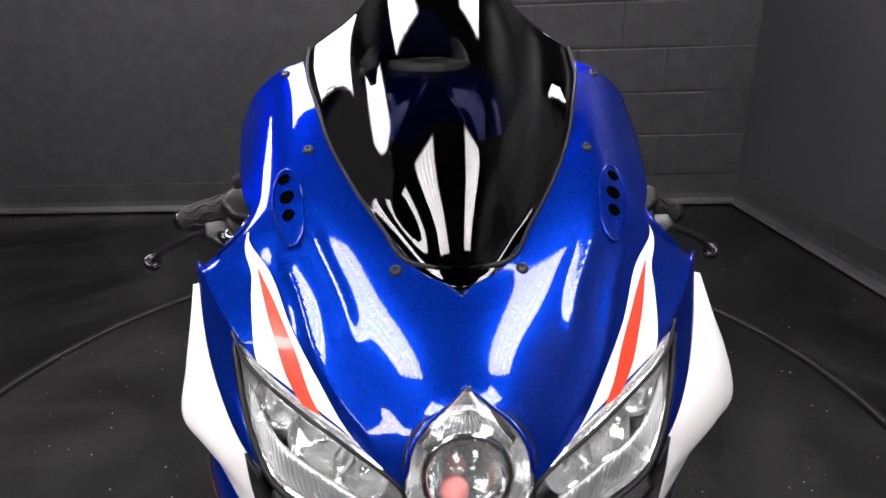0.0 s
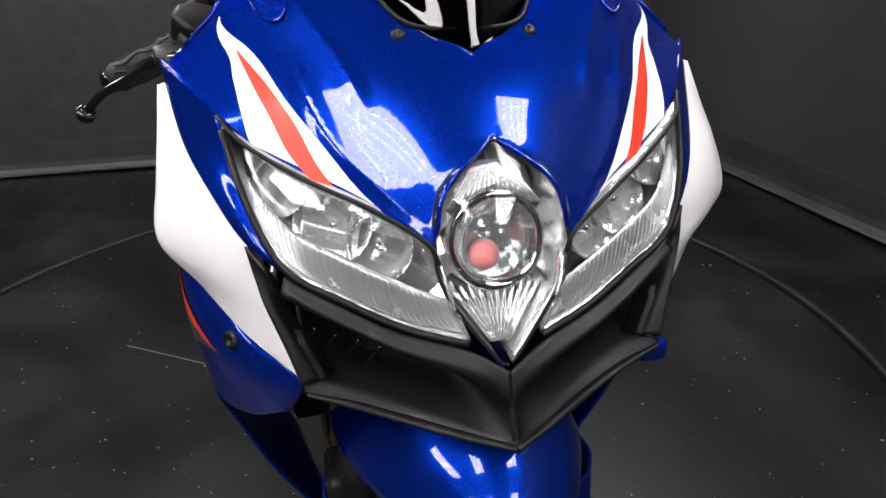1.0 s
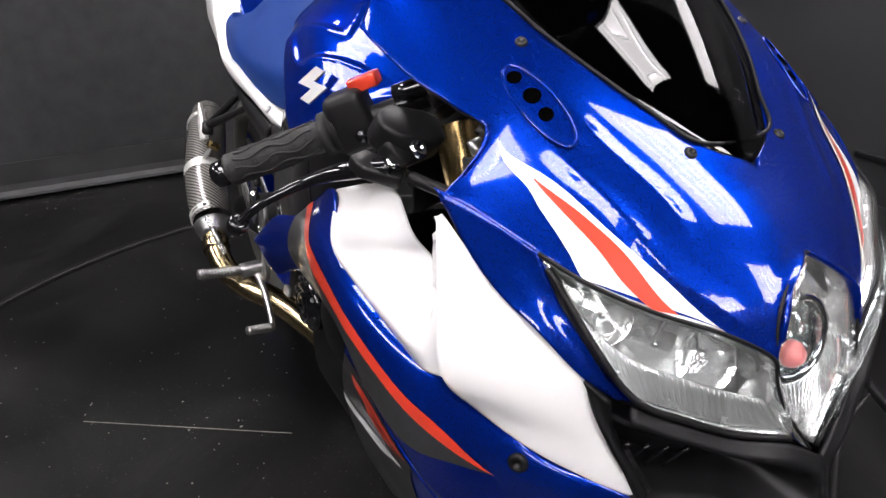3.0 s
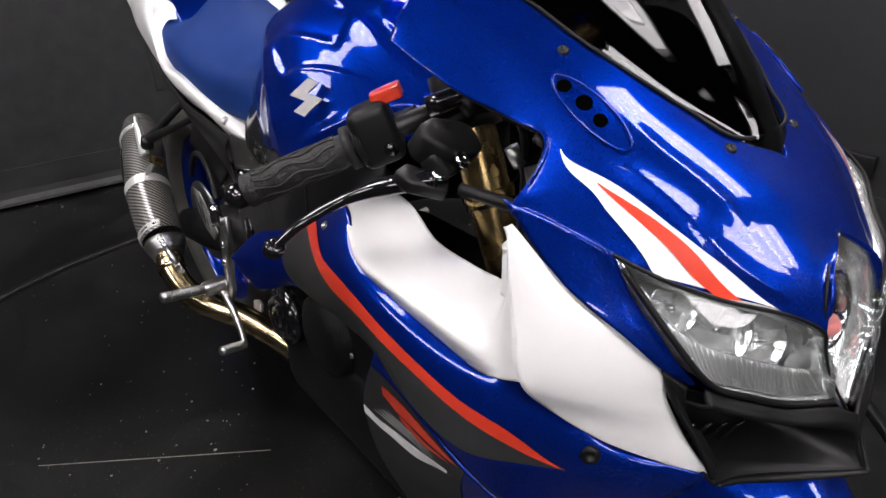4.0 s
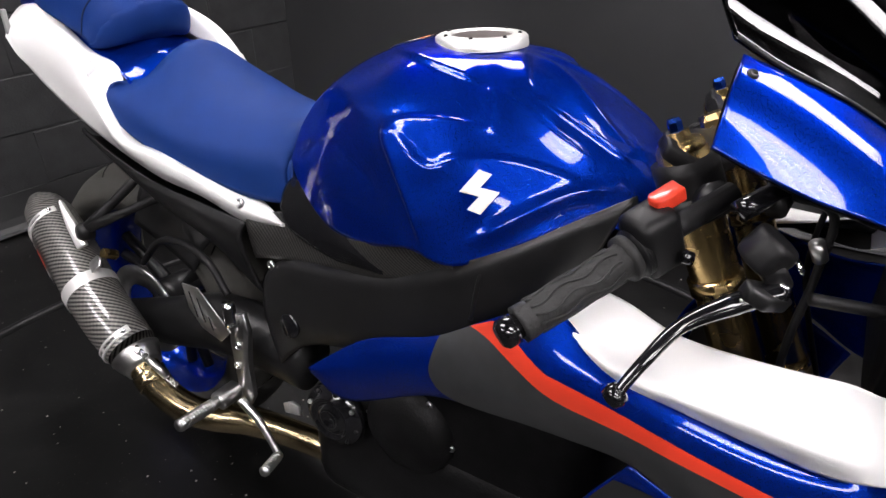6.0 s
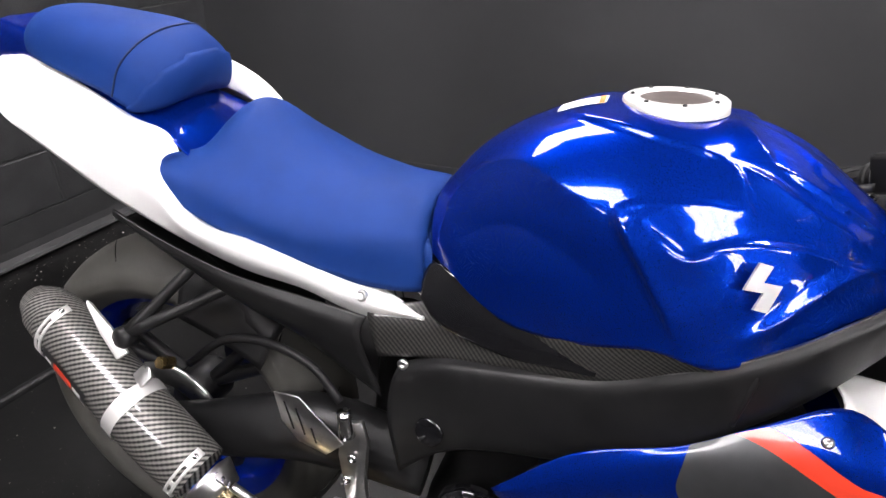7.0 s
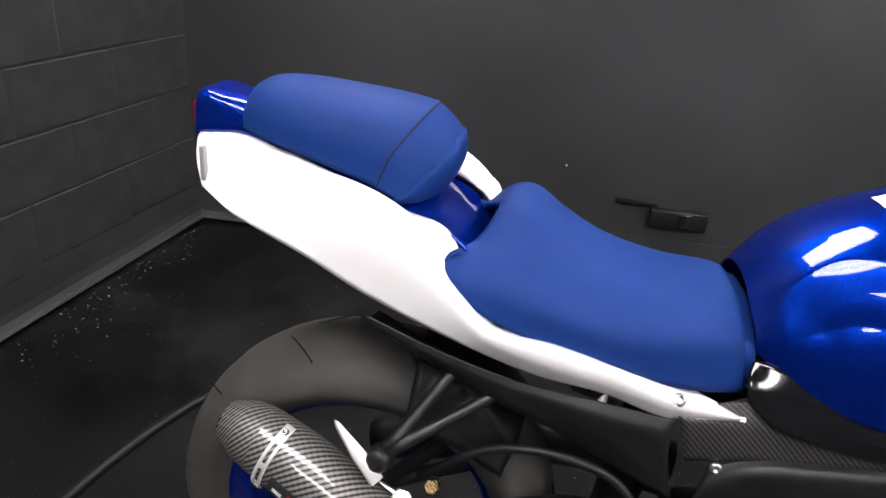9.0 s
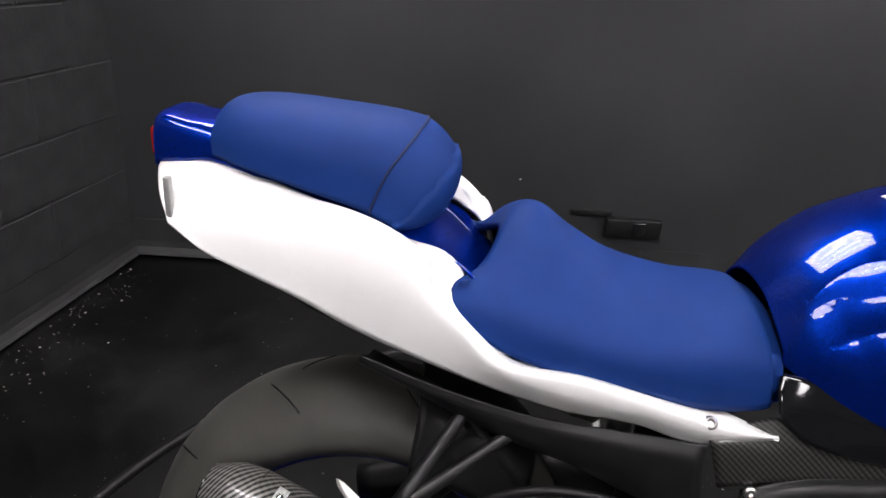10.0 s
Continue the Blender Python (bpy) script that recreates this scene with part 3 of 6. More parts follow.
# windscreen: double-bubble dark screen
SCREEN = [
    [(0.000, -0.061, 0.873), (0.012, -0.058, 0.875), (0.025, -0.052, 0.880), (0.037, -0.041, 0.888)],
    [(0.000, -0.040, 0.905), (0.022, -0.035, 0.903), (0.044, -0.020, 0.903), (0.064, -0.007, 0.909)],
    [(0.000, 0.000, 0.958), (0.036, 0.004, 0.948), (0.066, 0.019, 0.934), (0.089, 0.030, 0.934)],
    [(0.000, 0.060, 1.020), (0.046, 0.064, 1.002), (0.078, 0.071, 0.972), (0.112, 0.076, 0.962)],
    [(0.000, 0.130, 1.075), (0.052, 0.134, 1.053), (0.088, 0.132, 1.010), (0.126, 0.120, 0.988)],
    [(0.000, 0.200, 1.115), (0.054, 0.202, 1.092), (0.092, 0.193, 1.044), (0.140, 0.172, 1.011)],
    [(0.000, 0.262, 1.140), (0.052, 0.262, 1.118), (0.090, 0.246, 1.072), (0.142, 0.215, 1.034)],
]
full = [[(-x, y, z) for x, y, z in reversed(r[1:])] + list(r) for r in SCREEN]
screen = part("windscreen", skin_bm(Skin(full, 1), 10, 6, 0.003), SMOKE, bike, "dark smoked double-bubble windscreen")
screen.visible_shadow = False
edge = [r[0] for r in full][::-1] + [r[-1] for r in full]
part("screen_trim", tube_bm([tuple(np.array(p) + (0, -0.001, 0.001)) for p in edge], 0.0018, 6, 80), BLACK_P, screen, "thin black edge trim")

# inner panels on either side of the dash, seen through the screen
INNER = [
    [(0.078, 0.030, 0.907), (0.059, 0.045, 0.891), (0.043, 0.060, 0.876)],
    [(0.098, 0.062, 0.932), (0.078, 0.080, 0.918), (0.048, 0.095, 0.905)],
    [(0.121, 0.100, 0.965), (0.097, 0.125, 0.965), (0.058, 0.130, 0.948)],
    [(0.110, 0.160, 0.989), (0.095, 0.165, 0.999), (0.077, 0.165, 0.979)],
    [(0.097, 0.200, 1.027), (0.095, 0.200, 1.027), (0.093, 0.200, 1.026)],
]
for s in SIDES:
    part("inner_side_panel", skin_bm(Skin(INNER, s), 6, 6, 0.003), GREY_P, bike, "grey-black inner panel behind the screen")

# headlamps
for s in SIDES:
    LENS = [
        [(0.189, -0.039, 0.829), (0.188, -0.042, 0.827), (0.187, -0.045, 0.825), (0.186, -0.047, 0.823)],
        [(0.170, -0.071, 0.815), (0.173, -0.078, 0.800), (0.173, -0.082, 0.790), (0.172, -0.086, 0.776)],
        [(0.132, -0.101, 0.796), (0.145, -0.112, 0.776), (0.150, -0.114, 0.755), (0.150, -0.113, 0.736)],
        [(0.092, -0.131, 0.782), (0.104, -0.138, 0.758), (0.110, -0.136, 0.732), (0.110, -0.128, 0.712)],
        [(0.056, -0.147, 0.760), (0.065, -0.153, 0.738), (0.070, -0.152, 0.715), (0.070, -0.144, 0.694)],
        [(0.046, -0.150, 0.742), (0.042, -0.159, 0.722), (0.035, -0.162, 0.704), (0.028, -0.162, 0.686)],
    ]
    lens_skin = Skin(LENS, s)
    head = part("headlight", skin_bm(Skin([[(x * 0.985, y + 0.045, z) for x, y, z in r] for r in LENS], s), 6, 6, 0.004), REFLECT, bike, "silver headlight reflector shell behind a clear lens")
    lens = part("lens", skin_bm(lens_skin, 8, 8, 0.0025), CLEAR, head, "clear headlight lens")
    lens.visible_shadow = False
    # bowl reflectors, a ribbed lower diffuser and upright facets inside
    for (cx, cy, cz), r in (((0.112, -0.100, 0.756), 0.030), ((0.147, -0.078, 0.780), 0.021), ((0.080, -0.120, 0.742), 0.024)):
        m = frame_m((s * cx, cy + 0.010, cz), (s * 0.45, -1, 0.45))
        prof = [(0.004, -0.018), (r * 0.45, -0.014), (r * 0.8, -0.005), (r, 0.006), (r + 0.0015, 0.006), (r * 0.82, -0.007)]
        bowl = part("reflector_bowl", lathe_bm(prof, 28, m), REFLECT, head, "faceted chrome bowl")
        part("bulb", lathe_bm([(0, 0.004), (0.003, 0.003), (0.0035, -0.014), (0, -0.014)], 12, m), CHROME, head, "small bulb")
    end = [LENS[5], [(x, y + 0.045, z) for x, y, z in LENS[5]]]
    part("housing_end", skin_bm(Skin(end, s), 3, 6, 0.002), REFLECT, head, "silver inner end of the lamp housing")
    for col, name in ((0, "upper"), (3, "lower")):
        wall = [[tuple(r[col]) for r in LENS], [(r[col][0] * 0.985, r[col][1] + 0.045, r[col][2]) for r in LENS]]
        part("housing_wall", skin_bm(Skin(wall, s), 3, 8, 0.0015), REFLECT, head, "silver %s wall of the lamp housing" % name)
    back = np.array(LENS)
    DIFF = [[tuple(r[1] * 0.35 + r[2] * 0.65 + (0, 0.018, 0.0)), tuple(r[2] * 0.4 + r[3] * 0.6 + (0, 0.010, 0)), tuple(r[3] + (0, 0.006, 0.002))] for r in back[1:6]]
    plate = Skin(DIFF, s)
    part("diffuser", skin_bm(plate, 6, 4, 0.002), DIFFUSER, head, "ribbed silver lower reflector")
    for k in range(34):
        u = 0.1 + 3.75 * k / 33
        part("rib", tube_bm([tuple(plate.at(max(0, u - 0.16), 0.02)), tuple(plate.at(u, 1.0)), tuple(plate.at(min(4, u + 0.12), 1.95))], 0.0007, 5, 6), DIFFUSER, head)
    for k in range(9):
        f = k / 8
        a = Vector((s * (0.150 - 0.078 * f), -0.074 - 0.050 * f, 0.772 - 0.026 * f))
        part("facet", prism_bm([(-0.010, -0.012), (0.007, -0.018), (0.010, 0.012), (-0.006, 0.016)], 0.003, frame_m(a + Vector((0, 0.010 + 0.006 * (k % 2), 0.012 * (k % 3) - 0.010)), (s * (0.9 - 1.2 * (k % 2)), -1, 0.7 - 0.5 * (k % 3)), (0, 0, -1))), REFLECT, head, "", False)
    part("bezel", skin_bm(Skin([[(x, y + 0.010, z) for x, y, z in (r[0], (r[0][0] * .995, r[0][1] + .006, r[0][2] - .008))] for r in LENS], s), 6, 2, 0.002), BEZEL, head, "grey trim along the lamp")
    bot = [(x, y - 0.001, z - 0.002) for x, y, z in [r[3] for r in LENS]]
    part("seal", tube_bm([(s * x, y, z) for x, y, z in bot], 0.0028, 8, 40), BLACK_P, head, "black lamp seal")
    top = [(s * x, y - 0.001, z + 0.001) for x, y, z in [r[0] for r in LENS]]
    part("seal", tube_bm(top, 0.0017, 8, 40), BLACK_P, head, "black lamp seal")

# centre lamp
CLENS = [
    [(0.000, -0.121, 0.822), (0.005, -0.121, 0.820), (0.010, -0.121, 0.817)],
    [(0.000, -0.141, 0.800), (0.023, -0.141, 0.797), (0.043, -0.137, 0.792)],
    [(0.000, -0.160, 0.765), (0.026, -0.157, 0.763), (0.049, -0.147, 0.757)],
    [(0.000, -0.172, 0.725), (0.024, -0.168, 0.725), (0.045, -0.154, 0.728)],
    [(0.000, -0.174, 0.690), (0.014, -0.170, 0.692), (0.026, -0.160, 0.696)],
    [(0.000, -0.168, 0.664), (0.002, -0.168, 0.665), (0.004, -0.167, 0.666)],
]
cfull = [[(-x, y, z) for x, y, z in reversed(r[1:])] + list(r) for r in CLENS]
chead = part("centre_headlight", skin_bm(Skin([[(x * 1.0, y + 0.055, z) for x, y, z in r] for r in cfull], 1), 6, 6, 0.004), REFLECT, bike, "silver centre headlight housing with projector lamp")
clens = part("lens", skin_bm(Skin(cfull, 1), 8, 8, 0.0025), CLEAR, chead, "clear pointed centre lens")
clens.visible_shadow = False
for q in SIDES:
    rim = [[(r[2][0] * 0.985, r[2][1] + 0.002, r[2][2]), (r[2][0] * 0.96, r[2][1] + 0.022, r[2][2]), (r[2][0] * 0.90, r[2][1] + 0.050, r[2][2])] for r in CLENS]
    part("housing_side", skin_bm(Skin(rim, q), 6, 4, 0.002), REFLECT, chead, "silver side wall of the centre lamp")
pm = frame_m((0, -0.128, 0.748), (0, -1, 0.22))
part("projector_ring", lathe_bm([(0.030, -0.02), (0.0300, 0.004), (0.032, 0.007), (0.036, 0.007), (0.038, 0.003), (0.040, -0.006), (0.041, -0.02)], 40, pm), CHROME, chead, "chrome projector ring")
part("projector_lens", lathe_bm([(0, 0.018), (0.010, 0.0165), (0.018, 0.0125), (0.025, 0.006), (0.030, -0.003), (0.030, -0.006), (0, -0.006)], 40, pm), LENS_SOLID, chead, "glass projector lens")
part("projector_back", lathe_bm([(0, -0.018), (0.03, -0.018), (0.031, -0.010)], 32, pm), REFLECT, chead, "silver projector throat")
part("bulb_cap", lathe_bm([(0, 0.012), (0.006, 0.011), (0.0105, 0.006), (0.0115, 0), (0, 0)], 20, frame_m((-0.010, -0.134, 0.740), (0, -1, 0.25))), PINK, chead, "salmon-pink bulb cap")
for k in range(17):
    f = (k - 8) / 8
    part("flute", tube_bm([(0.012 * f, -0.116 + 0.004 * abs(f), 0.806 - 0.004 * abs(f)), (0.034 * f, -0.126, 0.784 - 0.010 * abs(f))], 0.0016, 6, 4), REFLECT, chead)
for k in range(11):
    f = (k - 5) / 5
    part("flute", tube_bm([(0.034 * f, -0.134, 0.716), (0.006 * f, -0.150, 0.676)], 0.0020, 6, 4), REFLECT, chead)
for q in SIDES:
    for k in range(5):
        f = k / 4
        part("facet", prism_bm([(-0.008, -0.008), (0.008, -0.009), (0.006, 0.009), (-0.007, 0.007)], 0.002, frame_m((q * (0.042 - 0.004 * f), -0.122 - 0.006 * f, 0.785 - 0.075 * f), (q * (0.6 - 0.3 * (k % 2)), -1, 0.9 - 0.6 * (k % 2)))), REFLECT, chead, "", False)
part("seal", tube_bm([(-r[2][0], r[2][1] - 0.001, r[2][2]) for r in CLENS[::-1]] + [(r[2][0], r[2][1] - 0.001, r[2][2]) for r in CLENS], 0.0013, 8, 70), BLACK_P, chead, "black lamp seal")

# chin: black lower nose with air intakes
CHIN = [
    [(0.000, -0.176, 0.664), (0.000, -0.183, 0.646), (0.000, -0.190, 0.628), (0.000, -0.197, 0.612)],
    [(0.030, -0.165, 0.680), (0.033, -0.170, 0.662), (0.033, -0.108, 0.636), (0.034, -0.177, 0.614)],
    [(0.075, -0.146, 0.690), (0.076, -0.150, 0.676), (0.074, -0.056, 0.648), (0.075, -0.152, 0.619)],
    [(0.115, -0.130, 0.708), (0.117, -0.131, 0.694), (0.112, -0.028, 0.664), (0.112, -0.137, 0.629)],
    [(0.152, -0.114, 0.728), (0.156, -0.112, 0.712), (0.148, -0.030, 0.682), (0.145, -0.132, 0.642)],
]
DUCT = [
    [(0.166, -0.104, 0.730), (0.176, -0.092, 0.742), (0.178, -0.088, 0.744)],
    [(0.152, -0.100, 0.700), (0.163, -0.105, 0.708), (0.171, -0.102, 0.716)],
    [(0.138, -0.102, 0.668), (0.148, -0.116, 0.676), (0.158, -0.118, 0.684)],
    [(0.126, -0.110, 0.640), (0.134, -0.126, 0.646), (0.146, -0.132, 0.646)],
]
for s in SIDES:
    chin = part("chin_panel", skin_bm(Skin(CHIN, s), 8, 6, 0.004), BLACK_P, bike, "matt black lower nose panel")
    part("intake_lip", skin_bm(Skin(DUCT, s), 8, 6, 0.004), BLACK_P, bike, "black air-intake lip")
    lip = [(0.000, -0.197, 0.612), (0.035, -0.176, 0.614), (0.075, -0.152, 0.618), (0.112, -0.138, 0.628), (0.144, -0.134, 0.640)]
    part("lower_lip", tube_bm([(s * x, y, z) for x, y, z in lip], [0.003, 0.004, 0.0045, 0.004, 0.002], 10, 30, squash=0.7), BLACK_P, bike, "black lower edge of the nose")
    part("intake_throat", skin_bm(Skin([[(0.02, -0.11, 0.665), (0.08, -0.09, 0.670), (0.15, -0.04, 0.70)], [(0.02, -0.11, 0.615), (0.08, -0.09, 0.62), (0.15, -0.04, 0.64)]], s), 3, 4, 0.003), BLACK_G, bike, "dark intake throat")
    for k in range(4):
        x0 = 0.085 + 0.016 * k
        part("intake_fin", tube_bm([(s * x0, -0.118 + 0.006 * k, 0.664 + 0.004 * k), (s * (x0 + 0.012), -0.106 + 0.006 * k, 0.640 + 0.004 * k)], 0.0018, 6, 4), BLACK_G, bike, "thin intake fin")

# white side panels with the long scoop
WFRONT = [
    [(0.231, 0.026, 0.845), (0.233, 0.026, 0.845), (0.235, 0.026, 0.844), (0.237, 0.026, 0.844)],
    [(0.213, -0.014, 0.804), (0.224, -0.005, 0.806), (0.234, 0.005, 0.807), (0.242, 0.016, 0.808)],
    [(0.173, -0.083, 0.744), (0.204, -0.053, 0.757), (0.231, -0.023, 0.764), (0.248, 0.004, 0.768)],
    [(0.168, -0.090, 0.716), (0.201, -0.063, 0.717), (0.230, -0.035, 0.720), (0.252, -0.010, 0.724)],
    [(0.159, -0.101, 0.686), (0.184, -0.073, 0.686), (0.206, -0.045, 0.686), (0.225, -0.020, 0.687)],
    [(0.151, -0.111, 0.665), (0.166, -0.094, 0.663), (0.180, -0.076, 0.661), (0.192, -0.058, 0.658)],
    [(0.142, -0.126, 0.643), (0.146, -0.119, 0.643), (0.151, -0.112, 0.643), (0.156, -0.104, 0.643)],
]
WSCOOP = [
    [(0.237, 0.026, 0.844), (0.242, 0.016, 0.808), (0.248, 0.004, 0.768), (0.252, -0.003, 0.745), (0.252, -0.010, 0.724)],
    [(0.232, 0.027, 0.787), (0.240, 0.026, 0.765), (0.245, 0.024, 0.744), (0.248, 0.023, 0.723), (0.249, 0.022, 0.707)],
    [(0.205, 0.060, 0.769), (0.222, 0.060, 0.750), (0.239, 0.059, 0.735), (0.256, 0.058, 0.726), (0.244, 0.056, 0.695)],
    [(0.186, 0.124, 0.752), (0.211, 0.121, 0.742), (0.236, 0.119, 0.734), (0.258, 0.118, 0.731), (0.245, 0.117, 0.701)],
    [(0.168, 0.207, 0.742), (0.199, 0.200, 0.737), (0.230, 0.194, 0.733), (0.256, 0.188, 0.733), (0.247, 0.189, 0.712)],
    [(0.150, 0.275, 0.754), (0.183, 0.268, 0.743), (0.217, 0.262, 0.735), (0.246, 0.257, 0.732), (0.240, 0.264, 0.719)],
    [(0.140, 0.335, 0.755), (0.160, 0.338, 0.755), (0.185, 0.335, 0.756), (0.205, 0.336, 0.755), (0.205, 0.340, 0.750)],
]


def flared(net, s):
    """The rider's left panel stands off the cowl a little more than the right one."""
    return net if s < 0 else [[(x + 0.021 * min(1, max(0, (x - 0.16) / 0.08)) * min(1, max(0, (0.850 - z) / 0.09)), y, z) for x, y, z in r] for r in net]


for s in SIDES:
    front, scoop = Skin(flared(WFRONT, s), s, (), 2), Skin(flared(WSCOOP, s), s, (), 2)
    part("side_panel", clean(join_bm(skin_bm(front, 8, 8, 0.004), skin_bm(scoop, 8, 8, 0.004)), 4e-4), WHITE, bike, "white side panel with a long air scoop")
    part("inner_liner", liner_bm(scoop, 0.010, 1.6), BLACK_P, bike, "black liner under the scoop")
    part("inner_liner", liner_bm(front, 0.010), BLACK_P, bike, "black liner behind the white panel")

# side fairing with stripes
SIDEF = [
    [(0.243, 0.669, 0.560), (0.244, 0.668, 0.559), (0.246, 0.663, 0.560), (0.245, 0.663, 0.557), (0.243, 0.666, 0.553)],
    [(0.226, 0.579, 0.631), (0.236, 0.576, 0.614), (0.240, 0.582, 0.587), (0.238, 0.594, 0.555), (0.230, 0.612, 0.517)],
    [(0.220, 0.473, 0.673), (0.232, 0.471, 0.656), (0.237, 0.471, 0.635), (0.235, 0.475, 0.609), (0.226, 0.481, 0.581)],
    [(0.214, 0.398, 0.722), (0.234, 0.385, 0.700), (0.243, 0.382, 0.669), (0.243, 0.381, 0.638), (0.232, 0.383, 0.602)],
    [(0.210, 0.332, 0.757), (0.246, 0.313, 0.723), (0.257, 0.303, 0.692), (0.256, 0.295, 0.655), (0.244, 0.287, 0.621)],
    [(0.232, 0.261, 0.726), (0.255, 0.231, 0.713), (0.262, 0.224, 0.688), (0.263, 0.220, 0.662), (0.253, 0.217, 0.630)],
    [(0.236, 0.180, 0.715), (0.258, 0.162, 0.701), (0.264, 0.158, 0.676), (0.265, 0.156, 0.646), (0.256, 0.156, 0.607)],
    [(0.228, 0.078, 0.694), (0.247, 0.072, 0.682), (0.255, 0.070, 0.656), (0.256, 0.073, 0.620), (0.248, 0.079, 0.573)],
    [(0.226, -0.002, 0.694), (0.237, -0.003, 0.676), (0.240, 0.002, 0.642), (0.240, 0.010, 0.602), (0.232, 0.020, 0.547)],
    [(0.184, -0.060, 0.652), (0.198, -0.055, 0.643), (0.207, -0.048, 0.626), (0.207, -0.040, 0.596), (0.199, -0.032, 0.555)],
    [(0.146, -0.124, 0.643), (0.150, -0.120, 0.632), (0.153, -0.113, 0.620), (0.158, -0.104, 0.609), (0.163, -0.096, 0.599)],
]
LOWER = [
    [(0.250, 0.218, 0.625), (0.238, 0.275, 0.512), (0.215, 0.288, 0.401), (0.170, 0.288, 0.276)],
    [(0.253, 0.158, 0.602), (0.240, 0.190, 0.527), (0.220, 0.205, 0.429), (0.160, 0.222, 0.286)],
    [(0.247, 0.080, 0.567), (0.235, 0.106, 0.510), (0.200, 0.131, 0.396), (0.140, 0.157, 0.265)],
    [(0.233, 0.022, 0.541), (0.220, 0.043, 0.487), (0.190, 0.066, 0.394), (0.130, 0.083, 0.277)],
]
for s in SIDES:
    sf = Skin(SIDEF, s, (), 5)
    side = part("side_fairing", skin_bm(sf, 8, 8, 0.004), BLUE, bike, "blue side fairing with red and charcoal stripes")
    red_top = [(3.0, 0.1), (3.7, 1.35), (4.1, 1.65), (5.3, 1.8), (6.3, 1.85), (7.05, 1.9), (7.9, 1.78), (8.75, 2.15)]
    red_low = [(2.6, 0.03), (3.35, 1.55), (4.05, 2.4), (5.3, 2.5), (6.3, 2.38), (7.1, 2.35), (7.95, 2.2), (8.75, 2.17)]
    grey_low = [(2.1, 0.03), (2.05, 2.25), (2.5, 3.97), (3.4, 3.97), (4.6, 3.97), (5.9, 3.97), (7.0, 3.6), (8.1, 2.6)]
    part("stripe", decal_bm(sf, red_top, red_low, 70, 6), RED, side, "red stripe")
    part("stripe", decal_bm(sf, red_low, grey_low, 70, 10, lift=0.0009), GREY, side, "charcoal stripe")
    screw(sf.at(3.6, 0.6), sf.normal(3.6, 0.6), 0.006, ALLOY, side)
    screw(sf.at(8.9, 1.15), sf.normal(8.9, 1.15), 0.009, BLACK_P, side)
    lo = Skin(LOWER, s)
    low = part("lower_fairing", skin_bm(lo, 8, 8, 0.004), BLUE, bike, "blue lower fairing with red, white and black graphics")
    part("graphic", decal_bm(lo, [(0.03, 0.25), (1.2, 0.05), (2.2, 0.03)], [(0.03, 2.95), (1.2, 2.9), (2.3, 1.6)], 40, 10), LABEL_K, low, "black graphic")
    part("graphic", decal_bm(lo, [(0.03, 1.05), (0.6, 1.17), (1.29, 1.08), (1.98, 0.66)], [(0.03, 1.23), (0.63, 1.35), (1.32, 1.32), (1.98, 0.78)], 40, 3, lift=0.0018), DECAL_WHITE, low, "white swoosh")
    for k in range(4):
        q = 0.07 * k
        part("graphic", decal_bm(lo, [(0.35 + 0.12 * k, 1.00 - q), (1.0, 1.02 - q), (1.7, 0.84 - q)], [(0.35 + 0.12 * k, 1.01 - q), (1.0, 1.045 - q), (1.7, 0.85 - q)], 24, 2, lift=0.0018), DECAL_WHITE, low, "thin white speed line")
    part("graphic", decal_bm(lo, [(0.45, 0.36), (1.1, 0.22), (1.7, 0.12), (2.1, 0.06)], [(0.55, 0.52), (1.1, 0.58), (1.6, 0.42), (2.1, 0.08)], 40, 3, lift=0.0019), RED, low, "red flash")
    part("graphic", decal_bm(lo, [(1.0, 0.62), (1.5, 0.55), (1.95, 0.30)], [(1.05, 0.74), (1.5, 0.70), (1.95, 0.32)], 24, 3, lift=0.0019), RED, low, "red flash")

